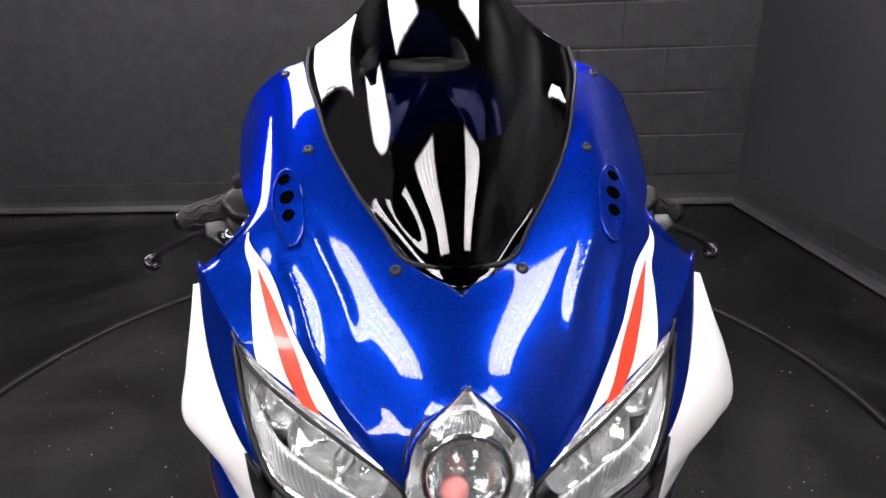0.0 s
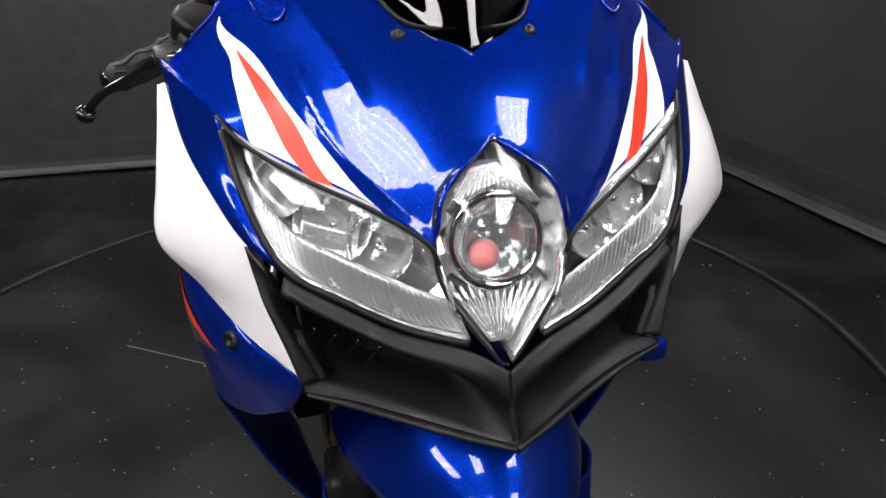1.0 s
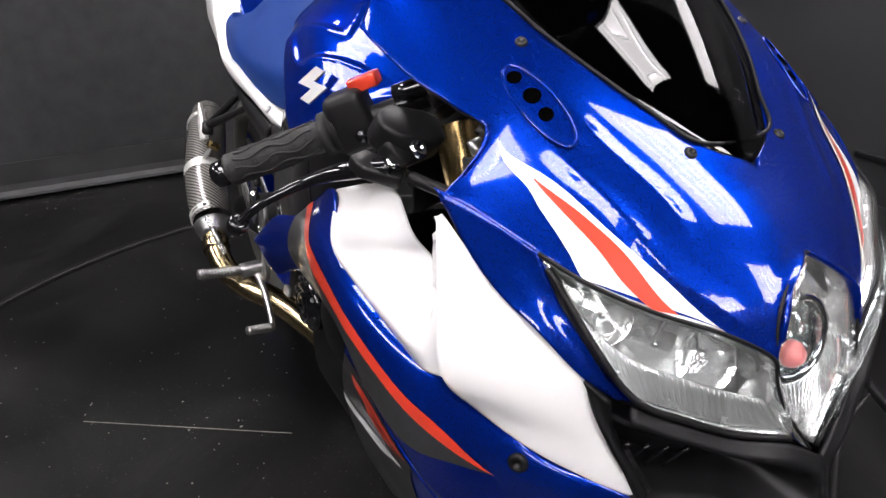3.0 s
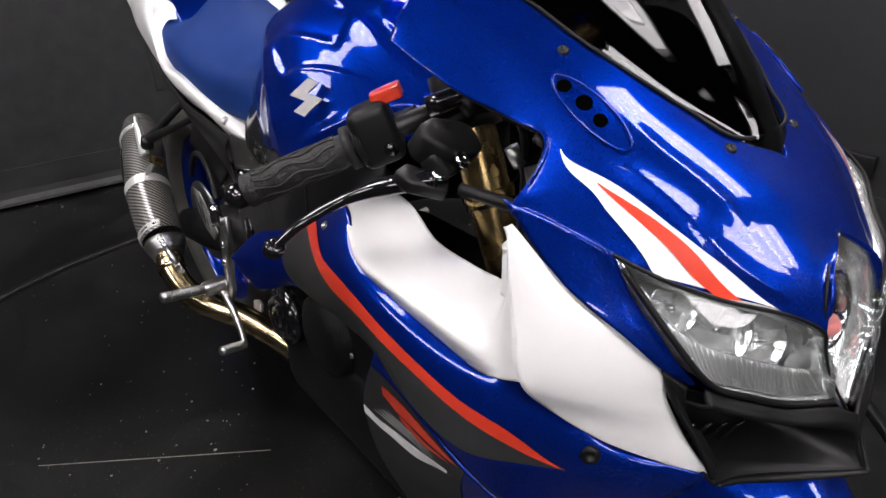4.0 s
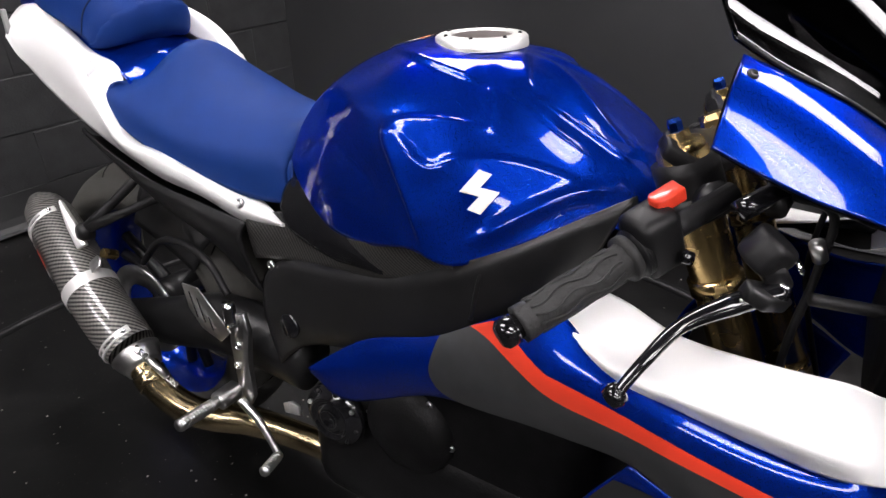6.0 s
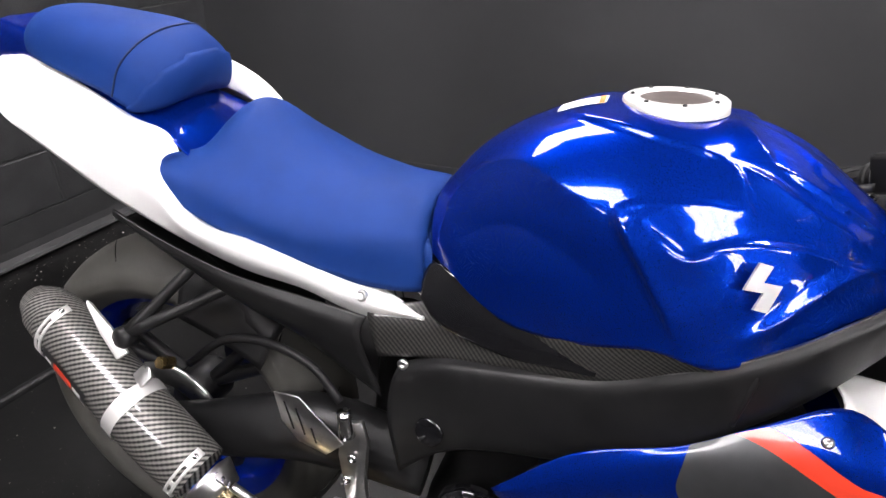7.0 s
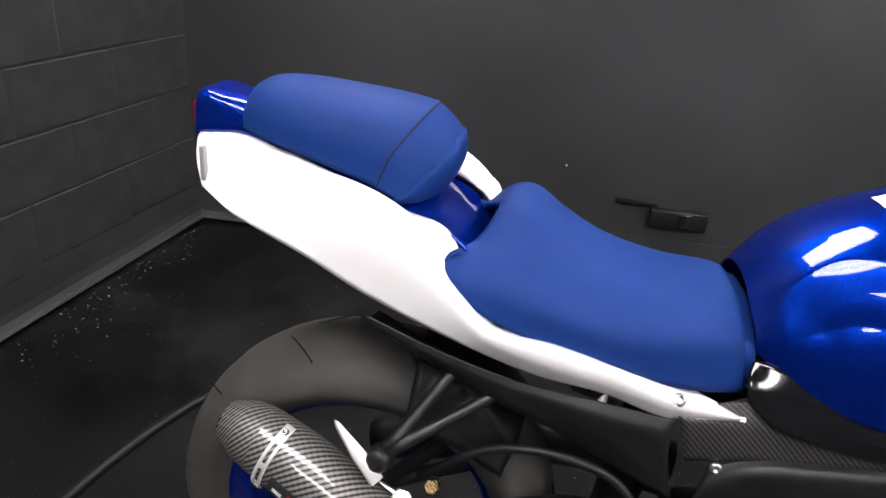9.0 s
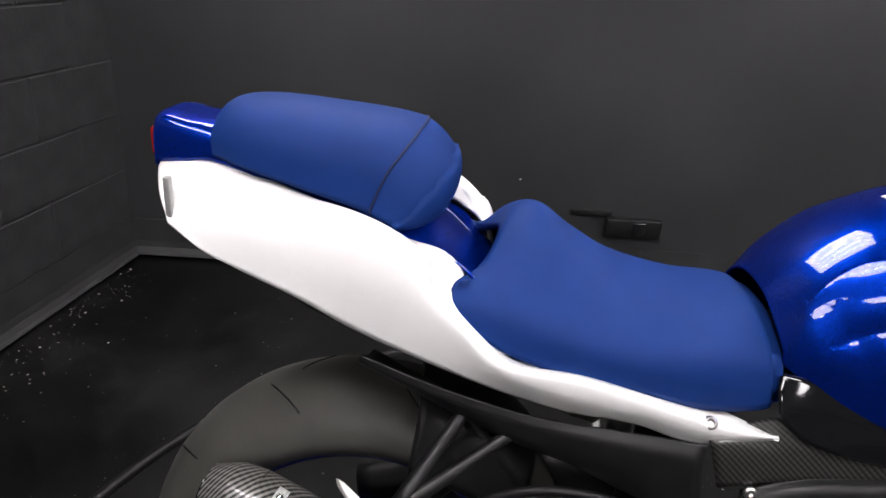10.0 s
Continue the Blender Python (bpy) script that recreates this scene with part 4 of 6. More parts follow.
# fuel tank
TANK = [
    [(0.000, 0.248, 0.842), (0.030, 0.248, 0.842), (0.055, 0.250, 0.836), (0.074, 0.254, 0.826), (0.085, 0.258, 0.820), (0.090, 0.262, 0.815)],
    [(0.000, 0.300, 0.884), (0.034, 0.300, 0.883), (0.066, 0.302, 0.872), (0.090, 0.308, 0.858), (0.116, 0.318, 0.842), (0.135, 0.325, 0.818)],
    [(0.000, 0.365, 0.930), (0.042, 0.366, 0.928), (0.080, 0.370, 0.908), (0.112, 0.374, 0.884), (0.148, 0.373, 0.848), (0.172, 0.374, 0.802)],
    [(0.000, 0.440, 0.968), (0.055, 0.440, 0.962), (0.100, 0.446, 0.938), (0.142, 0.452, 0.908), (0.190, 0.448, 0.856), (0.213, 0.452, 0.772)],
    [(0.000, 0.540, 0.986), (0.064, 0.540, 0.978), (0.112, 0.545, 0.954), (0.160, 0.550, 0.922), (0.192, 0.536, 0.866), (0.206, 0.522, 0.772)],
    [(0.000, 0.620, 0.980), (0.062, 0.622, 0.972), (0.110, 0.624, 0.948), (0.150, 0.624, 0.912), (0.178, 0.612, 0.850), (0.180, 0.602, 0.744)],
    [(0.000, 0.700, 0.950), (0.056, 0.702, 0.943), (0.100, 0.702, 0.918), (0.132, 0.698, 0.880), (0.154, 0.690, 0.820), (0.156, 0.685, 0.736)],
    [(0.000, 0.770, 0.905), (0.048, 0.770, 0.898), (0.088, 0.768, 0.872), (0.114, 0.762, 0.836), (0.128, 0.757, 0.802), (0.129, 0.755, 0.760)],
    [(0.000, 0.812, 0.850), (0.040, 0.812, 0.845), (0.072, 0.810, 0.828), (0.092, 0.805, 0.808), (0.100, 0.802, 0.796), (0.100, 0.802, 0.783)],
]
# pressed lines of one half: places, height, flank widths
FOLDS = [
    ([(3.30, 1.82), (3.78, 1.70), (4.26, 1.52), (5.04, 1.04), (5.60, 0.40)], 0.0045, 0.009, 0.045),
    ([(4.44, 3.15), (4.38, 3.50), (4.20, 3.86), (3.96, 4.28), (3.78, 4.58), (3.60, 4.95)], 0.0085, 0.045, 0.010),
    ([(7.95, 4.60), (7.38, 2.30), (6.54, 1.70), (5.88, 2.05), (5.16, 2.85), (4.44, 3.44)], 0.0040, 0.040, 0.030),
    ([(7.30, 3.60), (6.30, 3.30), (5.20, 3.90), (4.40, 4.55)], -0.0060, 0.060, 0.060),
    ([(4.45, 3.22), (3.84, 3.02), (3.42, 2.90), (2.95, 2.84)], 0.0032, 0.008, 0.030),
    ([(2.95, 2.95), (3.12, 2.30), (3.32, 1.75)], 0.0036, 0.030, 0.005),
    ([(3.34, 0.15), (3.12, 0.80), (2.84, 1.58)], 0.0046, 0.005, 0.036),
    ([(3.30, 1.80), (2.76, 2.06), (2.16, 2.42), (1.50, 2.60)], 0.0034, 0.010, 0.026),
    ([(3.36, 0.10), (2.64, 0.38), (1.68, 1.22), (1.10, 1.50)], 0.0036, 0.012, 0.020),
    ([(2.90, 1.50), (2.28, 1.70), (1.68, 1.82), (1.00, 1.90)], 0.0040, 0.022, 0.009),
    ([(4.36, 3.22), (3.96, 3.62), (3.60, 3.82), (3.24, 3.56), (2.70, 3.38), (2.04, 3.38), (1.20, 3.52)], 0.0042, 0.009, 0.030),
    ([(3.00, 4.80), (2.34, 4.40), (1.56, 3.74), (1.00, 3.20)], 0.0055, 0.016, 0.018),
]
tank_skin = Skin(mirror_net(TANK), 1, [([(u, 5 + s * v) for u, v in line], h, wa if s > 0 else wb, wb if s > 0 else wa) for s in SIDES for line, h, wa, wb in FOLDS], 5)
tank = part("fuel_tank", skin_bm(tank_skin, 20, 20, 0.003), BLUE, bike, "sculpted blue metallic fuel tank")
for s in SIDES:
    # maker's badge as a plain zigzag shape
    mid, ax, ay = Vector((s * 0.189, 0.4355, 0.857)), Vector((s * -0.0105, -0.0115, 0.0032)), Vector((s * -0.0035, 0.011, 0.0172))
    n = ax.cross(ay).normalized()
    n = n if n.x * s > 0 else -n
    m = Matrix.Translation(mid + n * 0.0050) @ Matrix((ax, ay, n)).transposed().to_4x4()
    outline = [(-1.30, 0.30), (0.50, 1.15), (1.25, 0.72), (0.15, 0.22), (1.30, -0.30), (-0.50, -1.15), (-1.25, -0.72), (-0.15, -0.22)]
    part("badge", prism_bm(outline, 0.003, m), BADGE, tank, "silver zigzag badge", False)
# filler cap
cap_m = frame_m((0, 0.541, float(tank_skin.surf(4.0, 5.0)[2]) - 0.0005), (0, 0.04, 1))
cap = part("filler_ring", lathe_bm([(0.040, 0.000), (0.041, 0.006), (0.043, 0.007), (0.057, 0.0055), (0.060, 0.003), (0.061, -0.008)], 48, cap_m), SILVER, tank, "white-silver filler cap ring")
part("filler_cap", lathe_bm([(0, 0.0060), (0.026, 0.0058), (0.036, 0.0048), (0.0405, 0.0036), (0.0415, 0.0)], 48, cap_m), CAP_BROWN, tank, "dull brown-grey cap centre")
for k in range(7):
    a = 2 * math.pi * k / 7
    screw(cap_m @ Vector((0.049 * math.cos(a), 0.049 * math.sin(a), 0.0060)), cap_m.to_3x3() @ Vector((0, 0, 1)), 0.0028, FRAME, cap)
# warning label on the back of the tank
lb = decal_bm(tank_skin, [(4.95, 4.65), (5.65, 4.62)], [(4.95, 5.25), (5.65, 5.28)], 8, 4, 0.0012)
lab = part("warning_label", lb, LABEL_W, tank, "white paper warning label")
part("label_band", decal_bm(tank_skin, [(4.97, 4.66), (4.99, 5.24)], [(5.05, 4.66), (5.07, 5.24)], 8, 2, 0.0018), ORANGE, lab, "orange band")
screw((0, 0.262, 0.858), (0, -0.5, 0.8), 0.009, ALLOY, tank)

# rider seat
SEAT = [
    [(0.000, 0.812, 0.800), (0.040, 0.812, 0.796), (0.078, 0.812, 0.780), (0.100, 0.811, 0.762), (0.106, 0.810, 0.742)],
    [(0.000, 0.824, 0.836), (0.045, 0.824, 0.832), (0.086, 0.822, 0.812), (0.110, 0.820, 0.785), (0.116, 0.811, 0.730)],
    [(0.000, 0.900, 0.839), (0.055, 0.900, 0.834), (0.102, 0.898, 0.815), (0.128, 0.892, 0.788), (0.130, 0.885, 0.731)],
    [(0.000, 0.980, 0.860), (0.060, 0.980, 0.851), (0.112, 0.976, 0.826), (0.142, 0.970, 0.796), (0.145, 0.963, 0.755)],
    [(0.000, 1.043, 0.895), (0.056, 1.044, 0.882), (0.110, 1.046, 0.850), (0.148, 1.046, 0.814), (0.152, 1.044, 0.772)],
    [(0.000, 1.090, 0.926), (0.046, 1.094, 0.912), (0.094, 1.110, 0.872), (0.138, 1.126, 0.838), (0.150, 1.126, 0.798)],
    [(0.000, 1.124, 0.920), (0.040, 1.132, 0.906), (0.084, 1.152, 0.869), (0.130, 1.182, 0.852), (0.142, 1.176, 0.826)],
    [(0.000, 1.138, 0.892), (0.038, 1.146, 0.880), (0.078, 1.163, 0.868), (0.118, 1.187, 0.866), (0.130, 1.198, 0.842)],
]
sfull = [[(-x, y, z) for x, y, z in reversed(r[1:])] + list(r) for r in SEAT]
part("rider_seat", skin_bm(Skin(sfull, 1), 7, 6, 0.012), VINYL, bike, "blue vinyl rider seat")

# pillion pad
PILL = [
    [(0.000, 1.230, 0.918), (0.030, 1.235, 0.917), (0.056, 1.245, 0.917), (0.070, 1.256, 0.914), (0.074, 1.265, 0.911)],
    [(0.000, 1.198, 0.944), (0.036, 1.202, 0.937), (0.066, 1.214, 0.926), (0.086, 1.237, 0.918), (0.091, 1.260, 0.914)],
    [(0.000, 1.195, 0.979), (0.040, 1.199, 0.978), (0.072, 1.211, 0.968), (0.092, 1.238, 0.947), (0.097, 1.266, 0.920)],
    [(0.000, 1.222, 1.014), (0.040, 1.228, 1.010), (0.072, 1.242, 0.994), (0.090, 1.264, 0.966), (0.094, 1.284, 0.926)],
    [(0.000, 1.260, 1.026), (0.040, 1.264, 1.022), (0.071, 1.276, 1.006), (0.088, 1.292, 0.978), (0.092, 1.304, 0.934)],
    [(0.000, 1.340, 1.033), (0.038, 1.342, 1.030), (0.068, 1.350, 1.014), (0.084, 1.360, 0.988), (0.087, 1.366, 0.950)],
    [(0.000, 1.415, 1.038), (0.034, 1.417, 1.034), (0.061, 1.422, 1.020), (0.075, 1.428, 0.996), (0.078, 1.430, 0.966)],
    [(0.000, 1.462, 1.030), (0.028, 1.462, 1.027), (0.050, 1.464, 1.014), (0.062, 1.466, 0.996), (0.064, 1.466, 0.974)],
    [(0.000, 1.482, 1.002), (0.024, 1.482, 1.000), (0.042, 1.480, 0.994), (0.052, 1.478, 0.986), (0.054, 1.476, 0.976)],
]
pfull = [[(-x, y, z) for x, y, z in reversed(r[1:])] + list(r) for r in PILL]
pill_skin = Skin(pfull, 1)
pad = part("pillion_pad", skin_bm(pill_skin, 7, 6, 0.004), VINYL, bike, "blue vinyl pillion pad with a stitched seam")
part("seam", tube_bm([tuple(pill_skin.at(3.35, v) + pill_skin.normal(3.35, v) * 0.0004) for v in np.linspace(0.05, 7.95, 24)], 0.0016, 6, 60), SEAM, pad, "dark seam piping")

# tail: white side panels, blue cowl between the seats, blue tip
TAILW = [
    [(0.128, 0.798, 0.701), (0.136, 0.800, 0.705), (0.138, 0.800, 0.705), (0.133, 0.797, 0.699)],
    [(0.112, 0.875, 0.726), (0.140, 0.878, 0.722), (0.143, 0.882, 0.707), (0.130, 0.889, 0.684)],
    [(0.126, 0.963, 0.752), (0.156, 0.966, 0.757), (0.158, 0.972, 0.738), (0.142, 0.972, 0.714)],
    [(0.134, 1.050, 0.775), (0.165, 1.045, 0.783), (0.168, 1.060, 0.760), (0.148, 1.055, 0.728)],
    [(0.133, 1.136, 0.794), (0.162, 1.126, 0.793), (0.166, 1.140, 0.785), (0.148, 1.138, 0.751)],
    [(0.098, 1.188, 0.882), (0.136, 1.207, 0.860), (0.158, 1.190, 0.835), (0.148, 1.222, 0.782)],
    [(0.100, 1.250, 0.908), (0.136, 1.240, 0.916), (0.150, 1.262, 0.875), (0.144, 1.296, 0.811)],
    [(0.084, 1.330, 0.932), (0.116, 1.320, 0.942), (0.138, 1.335, 0.900), (0.140, 1.360, 0.843)],
    [(0.064, 1.425, 0.958), (0.092, 1.430, 0.940), (0.118, 1.432, 0.912), (0.126, 1.433, 0.868)],
    [(0.052, 1.494, 0.969), (0.080, 1.493, 0.954), (0.110, 1.487, 0.921), (0.122, 1.471, 0.886)],
    [(0.046, 1.536, 0.963), (0.066, 1.533, 0.955), (0.096, 1.520, 0.935), (0.116, 1.504, 0.912)],
]
for s in SIDES:
    net = [list(row) for row in TAILW]
    if s > 0:
        net[5][:2] = [(0.100, 1.149, 0.852), (0.136, 1.146, 0.878)]
        net[6][:2] = [(0.100, 1.205, 0.898), (0.132, 1.212, 0.936)]
        net[7][:2] = [(0.086, 1.325, 0.932), (0.116, 1.315, 0.968)]
    tw = part("tail_panel", skin_bm(Skin(net, s, (), 1), 8, 10, 0.004), WHITE, bike, "white tail side panel")
    screw((s * 0.141, 0.884, 0.722), (s, 0, 0.5), 0.0085, ALLOY, tw)
    part("reflector_edge", box_bm((0.010, 0.007, 0.052), (s * 0.107, 1.505, 0.934), 0.002), BEZEL, tw, "ribbed clear lamp edge")
COWLB = [
    [(0.000, 1.118, 0.822), (0.035, 1.120, 0.822), (0.068, 1.128, 0.826), (0.100, 1.142, 0.836)],
    [(0.000, 1.172, 0.880), (0.034, 1.175, 0.878), (0.066, 1.180, 0.877), (0.100, 1.186, 0.880)],
    [(0.000, 1.224, 0.918), (0.034, 1.228, 0.915), (0.066, 1.238, 0.911), (0.096, 1.254, 0.905)],
    [(0.000, 1.340, 0.950), (0.034, 1.342, 0.948), (0.064, 1.345, 0.942), (0.080, 1.348, 0.932)],
    [(0.000, 1.450, 1.000), (0.030, 1.450, 0.999), (0.054, 1.455, 0.990), (0.062, 1.462, 0.966)],
    [(0.000, 1.505, 1.012), (0.030, 1.505, 1.011), (0.052, 1.505, 1.002), (0.058, 1.508, 0.964)],
    [(0.000, 1.545, 1.011), (0.030, 1.543, 1.011), (0.048, 1.540, 1.003), (0.053, 1.540, 0.960)],
    [(0.000, 1.550, 0.958), (0.030, 1.548, 0.958), (0.045, 1.544, 0.956), (0.050, 1.540, 0.954)],
]
part("tail_cowl", skin_bm(Skin([[(-x, y, z) for x, y, z in reversed(r[1:])] + list(r) for r in COWLB], 1), 8, 6, 0.003), BLUE, bike, "blue tail cowl under the pillion pad")
part("tail_light", box_bm((0.074, 0.018, 0.034), (0, 1.544, 0.980), 0.004), RED_LENS, bike, "dark red tail light")
part("under_tail", tube_bm([(0, 0.90, 0.70), (0, 1.10, 0.735), (0, 1.35, 0.825), (0, 1.51, 0.925)], [0.10, 0.115, 0.10, 0.06], 20, 24, squash=0.45), BLACK_P, bike, "black under-tail tray")

# black side frame covers, carbon infill, frame spars
SPAR = [
    [(0.140, 0.278, 0.872), (0.160, 0.285, 0.855), (0.166, 0.305, 0.800), (0.150, 0.317, 0.770)],
    [(0.172, 0.325, 0.846), (0.186, 0.332, 0.826), (0.188, 0.350, 0.760), (0.172, 0.356, 0.735)],
    [(0.198, 0.390, 0.806), (0.208, 0.398, 0.782), (0.206, 0.408, 0.716), (0.190, 0.415, 0.688)],
    [(0.206, 0.468, 0.764), (0.214, 0.474, 0.735), (0.210, 0.488, 0.648), (0.192, 0.492, 0.611)],
    [(0.184, 0.570, 0.712), (0.196, 0.575, 0.690), (0.196, 0.590, 0.610), (0.180, 0.600, 0.570)],
    [(0.160, 0.689, 0.680), (0.178, 0.690, 0.664), (0.180, 0.695, 0.584), (0.165, 0.700, 0.538)],
    [(0.148, 0.775, 0.660), (0.165, 0.780, 0.640), (0.166, 0.775, 0.560), (0.155, 0.770, 0.500)],
    [(0.142, 0.830, 0.630), (0.156, 0.838, 0.600), (0.158, 0.842, 0.540), (0.150, 0.830, 0.440)],
]
INFILL = [
    [(0.132, 0.880, 0.700), (0.142, 0.875, 0.685), (0.146, 0.860, 0.635)],
    [(0.120, 0.800, 0.722), (0.138, 0.792, 0.695), (0.150, 0.784, 0.655)],
    [(0.140, 0.700, 0.748), (0.156, 0.692, 0.715), (0.164, 0.689, 0.676)],
    [(0.172, 0.598, 0.766), (0.186, 0.588, 0.740), (0.188, 0.573, 0.706)],
    [(0.198, 0.470, 0.785), (0.208, 0.460, 0.772), (0.209, 0.445, 0.752)],
]
SUBF = [
    [(0.140, 0.880, 0.690), (0.150, 0.885, 0.668), (0.148, 0.880, 0.632), (0.138, 0.860, 0.560)],
    [(0.138, 0.985, 0.700), (0.148, 0.985, 0.680), (0.140, 0.980, 0.640), (0.118, 0.970, 0.600)],
    [(0.144, 1.085, 0.714), (0.148, 1.090, 0.698), (0.132, 1.090, 0.662), (0.090, 1.085, 0.640)],
    [(0.142, 1.195, 0.742), (0.142, 1.198, 0.728), (0.118, 1.195, 0.702), (0.070, 1.190, 0.690)],
    [(0.134, 1.290, 0.772), (0.130, 1.292, 0.760), (0.100, 1.290, 0.745), (0.060, 1.285, 0.735)],
]
for s in SIDES:
    spar = part("frame_spar", skin_bm(Skin(SPAR, s), 8, 8, 0.012), FRAME, bike, "satin black aluminium frame spar")
    part("frame_bolt", lathe_bm([(0, 0.003), (0.018, 0.003), (0.021, 0.001), (0.021, -0.004), (0, -0.004)], 28, frame_m((s * 0.169, 0.777, 0.548), (s, 0.1, 0.15))), BLACK_G, spar, "round black pivot cover")
    weld = [(s * 0.200, 0.418, 0.780), (s * 0.2105, 0.420, 0.762), (s * 0.209, 0.430, 0.706)]
    part("weld_bead", tube_bm(weld, 0.0035, 8, 16), FRAME, spar, "weld bead")
    part("infill_panel", skin_bm(Skin(INFILL, s), 8, 6, 0.003), CARBON_F, bike, "carbon-fibre infill panel under the tank")
    sub = part("subframe_cover", skin_bm(Skin(SUBF, s), 8, 8, 0.004), FRAME, bike, "black subframe side cover")
    screw((s * 0.150, 0.822, 0.634), (s, 0, 0.2), 0.008, ALLOY, sub)
# engine block and clutter, deep in shadow
eng = part("engine", box_bm((0.25, 0.36, 0.32), (0, 0.46, 0.42), 0.06, 4), ENGINE, bike, "black engine block")
for s in SIDES:
    part("engine_cover", lathe_bm([(0, 0.05), (0.05, 0.048), (0.075, 0.035), (0.085, 0.01), (0.085, -0.02), (0, -0.02)], 32, frame_m((s * 0.105, 0.58, 0.40), (s, 0, 0))), ENGINE, eng, "round engine cover")
    for k in range(6):
        a = 2 * math.pi * k / 6
        screw((s * 0.130, 0.58 + 0.078 * math.cos(a), 0.40 + 0.078 * math.sin(a)), (s, 0, 0), 0.006, ALLOY, eng)
part("airbox", box_bm((0.13, 0.26, 0.12), (0, 0.45, 0.77), 0.03, 3), BLACK_P, bike, "black airbox under the tank")
ring = [(0, 0.026), (0.012, 0.026), (0.014, 0.030), (0.022, 0.030), (0.024, 0.024), (0.034, 0.024), (0.036, 0.029), (0.041, 0.029), (0.044, 0.020), (0.056, 0.018), (0.058, 0.0), (0, 0)]
clutch = part("clutch_cover", lathe_bm(ring, 36, frame_m((-0.134, 0.718, 0.378), (-1, 0, 0.05))), BLACK_G, eng, "glossy black clutch cover with raised rings")
for k in range(8):
    th = 2 * math.pi * k / 8 + 0.2
    screw((-0.153, 0.718 + 0.050 * math.cos(th), 0.379 + 0.050 * math.sin(th)), (-1, 0, 0.05), 0.0045, FRAME if k % 3 else ALLOY, clutch)
part("cover_tab", prism_bm([(-0.010, -0.020), (0.006, -0.018), (0.012, 0.002), (0.008, 0.020), (-0.008, 0.016)], 0.008, frame_m((-0.168, 0.795, 0.372), (-1, 0.1, 0.3), (0, 0.3, 1)), 0.002), ALLOY, eng, "alloy mounting tab")
part("belly", box_bm((0.27, 0.50, 0.24), (0, 0.56, 0.27), 0.06, 4), ENGINE, bike, "black engine underside")
part("radiator", box_bm((0.34, 0.03, 0.30), (0, 0.20, 0.52), 0.008), ENGINE, bike, "black radiator")
part("inner_panel", box_bm((0.26, 0.02, 0.16), (0, 0.02, 0.74), 0.005), BLACK_P, bike, "black inner fairing panel")
HOOD = [
    [(0.000, -0.025, 0.878), (0.022, -0.022, 0.872), (0.044, -0.008, 0.850)],
    [(0.000, 0.008, 0.930), (0.028, 0.010, 0.915), (0.054, 0.018, 0.862)],
    [(0.000, 0.058, 0.974), (0.032, 0.060, 0.952), (0.060, 0.066, 0.878)],
    [(0.000, 0.112, 0.974), (0.034, 0.114, 0.950), (0.064, 0.118, 0.885)],
    [(0.000, 0.140, 0.935), (0.034, 0.140, 0.918), (0.060, 0.140, 0.872)],
]
part("dash", skin_bm(Skin(mirror_net(HOOD), 1), 8, 6, 0.004), BLACK_P, bike, "black instrument pod behind the screen")

# ---- wheels ----
def wheel(name, y, z, r, width, rim_r, label):
    """Tyre, cast rim with spokes and brake disc about an axle across the bike."""
    m = frame_m((0, y, z), (1, 0, 0))
    hw = width / 2
    prof = [(rim_r, -hw * 0.72), (rim_r + 0.02, -hw * 0.92), (r - 0.055, -hw), (r - 0.030, -hw * 0.88), (r - 0.012, -hw * 0.60), (r - 0.003, -hw * 0.30), (r, 0)]
    prof = prof + [(a, -b) for a, b in prof[-2::-1]]
    tyre = part("tyre", lathe_bm(prof, 96, m), RUBBER, bike, label)
    # tread sipes
    for k in range(11):
        a0 = 2 * math.pi * k / 11
        for sg in SIDES:
            line = []
            for q in np.linspace(0, 1, 5):
                off = sg * hw * (0.12 + 0.62 * q)
                rr = float(np.interp(abs(off), [0, hw * 0.3, hw * 0.6, hw * 0.88], [r, r - 0.003, r - 0.012, r - 0.030])) - 0.0004
                ang = a0 + (0.13 if sg > 0 else 0.0) + 0.16 * q
                line.append(tuple(m @ Vector((rr * math.cos(ang), rr * math.sin(ang), off))))
            part("tread_groove", tube_bm(line, 0.0014, 5, 8), BLACK_G, tyre)
    rim = part("rim", lathe_bm([(rim_r + 0.004, -hw * 0.74), (rim_r + 0.006, -hw * 0.68), (rim_r - 0.012, -hw * 0.60), (rim_r - 0.030, -hw * 0.2), (rim_r - 0.030, hw * 0.2), (rim_r - 0.012, hw * 0.60), (rim_r + 0.006, hw * 0.68), (rim_r + 0.004, hw * 0.74)], 72, m), BLUE, bike, "dark blue cast wheel rim")
    for k in range(3):
        for dd in (-0.16, 0.16):
            a = 2 * math.pi * k / 3 + 0.4
            p0 = m @ Vector((0.035 * math.cos(a), 0.035 * math.sin(a), 0))
            p1 = m @ Vector(((rim_r - 0.02) * math.cos(a + dd), (rim_r - 0.02) * math.sin(a + dd), 0))
            part("spoke", tube_bm([tuple(p0), tuple((p0 + p1) / 2), tuple(p1)], [0.016, 0.013, 0.012], 10, 8), FRAME, rim)
    part("hub", lathe_bm([(0, -0.05), (0.03, -0.05), (0.045, -0.03), (0.045, 0.03), (0.03, 0.05), (0, 0.05)], 28, m), FRAME, rim)
    return m


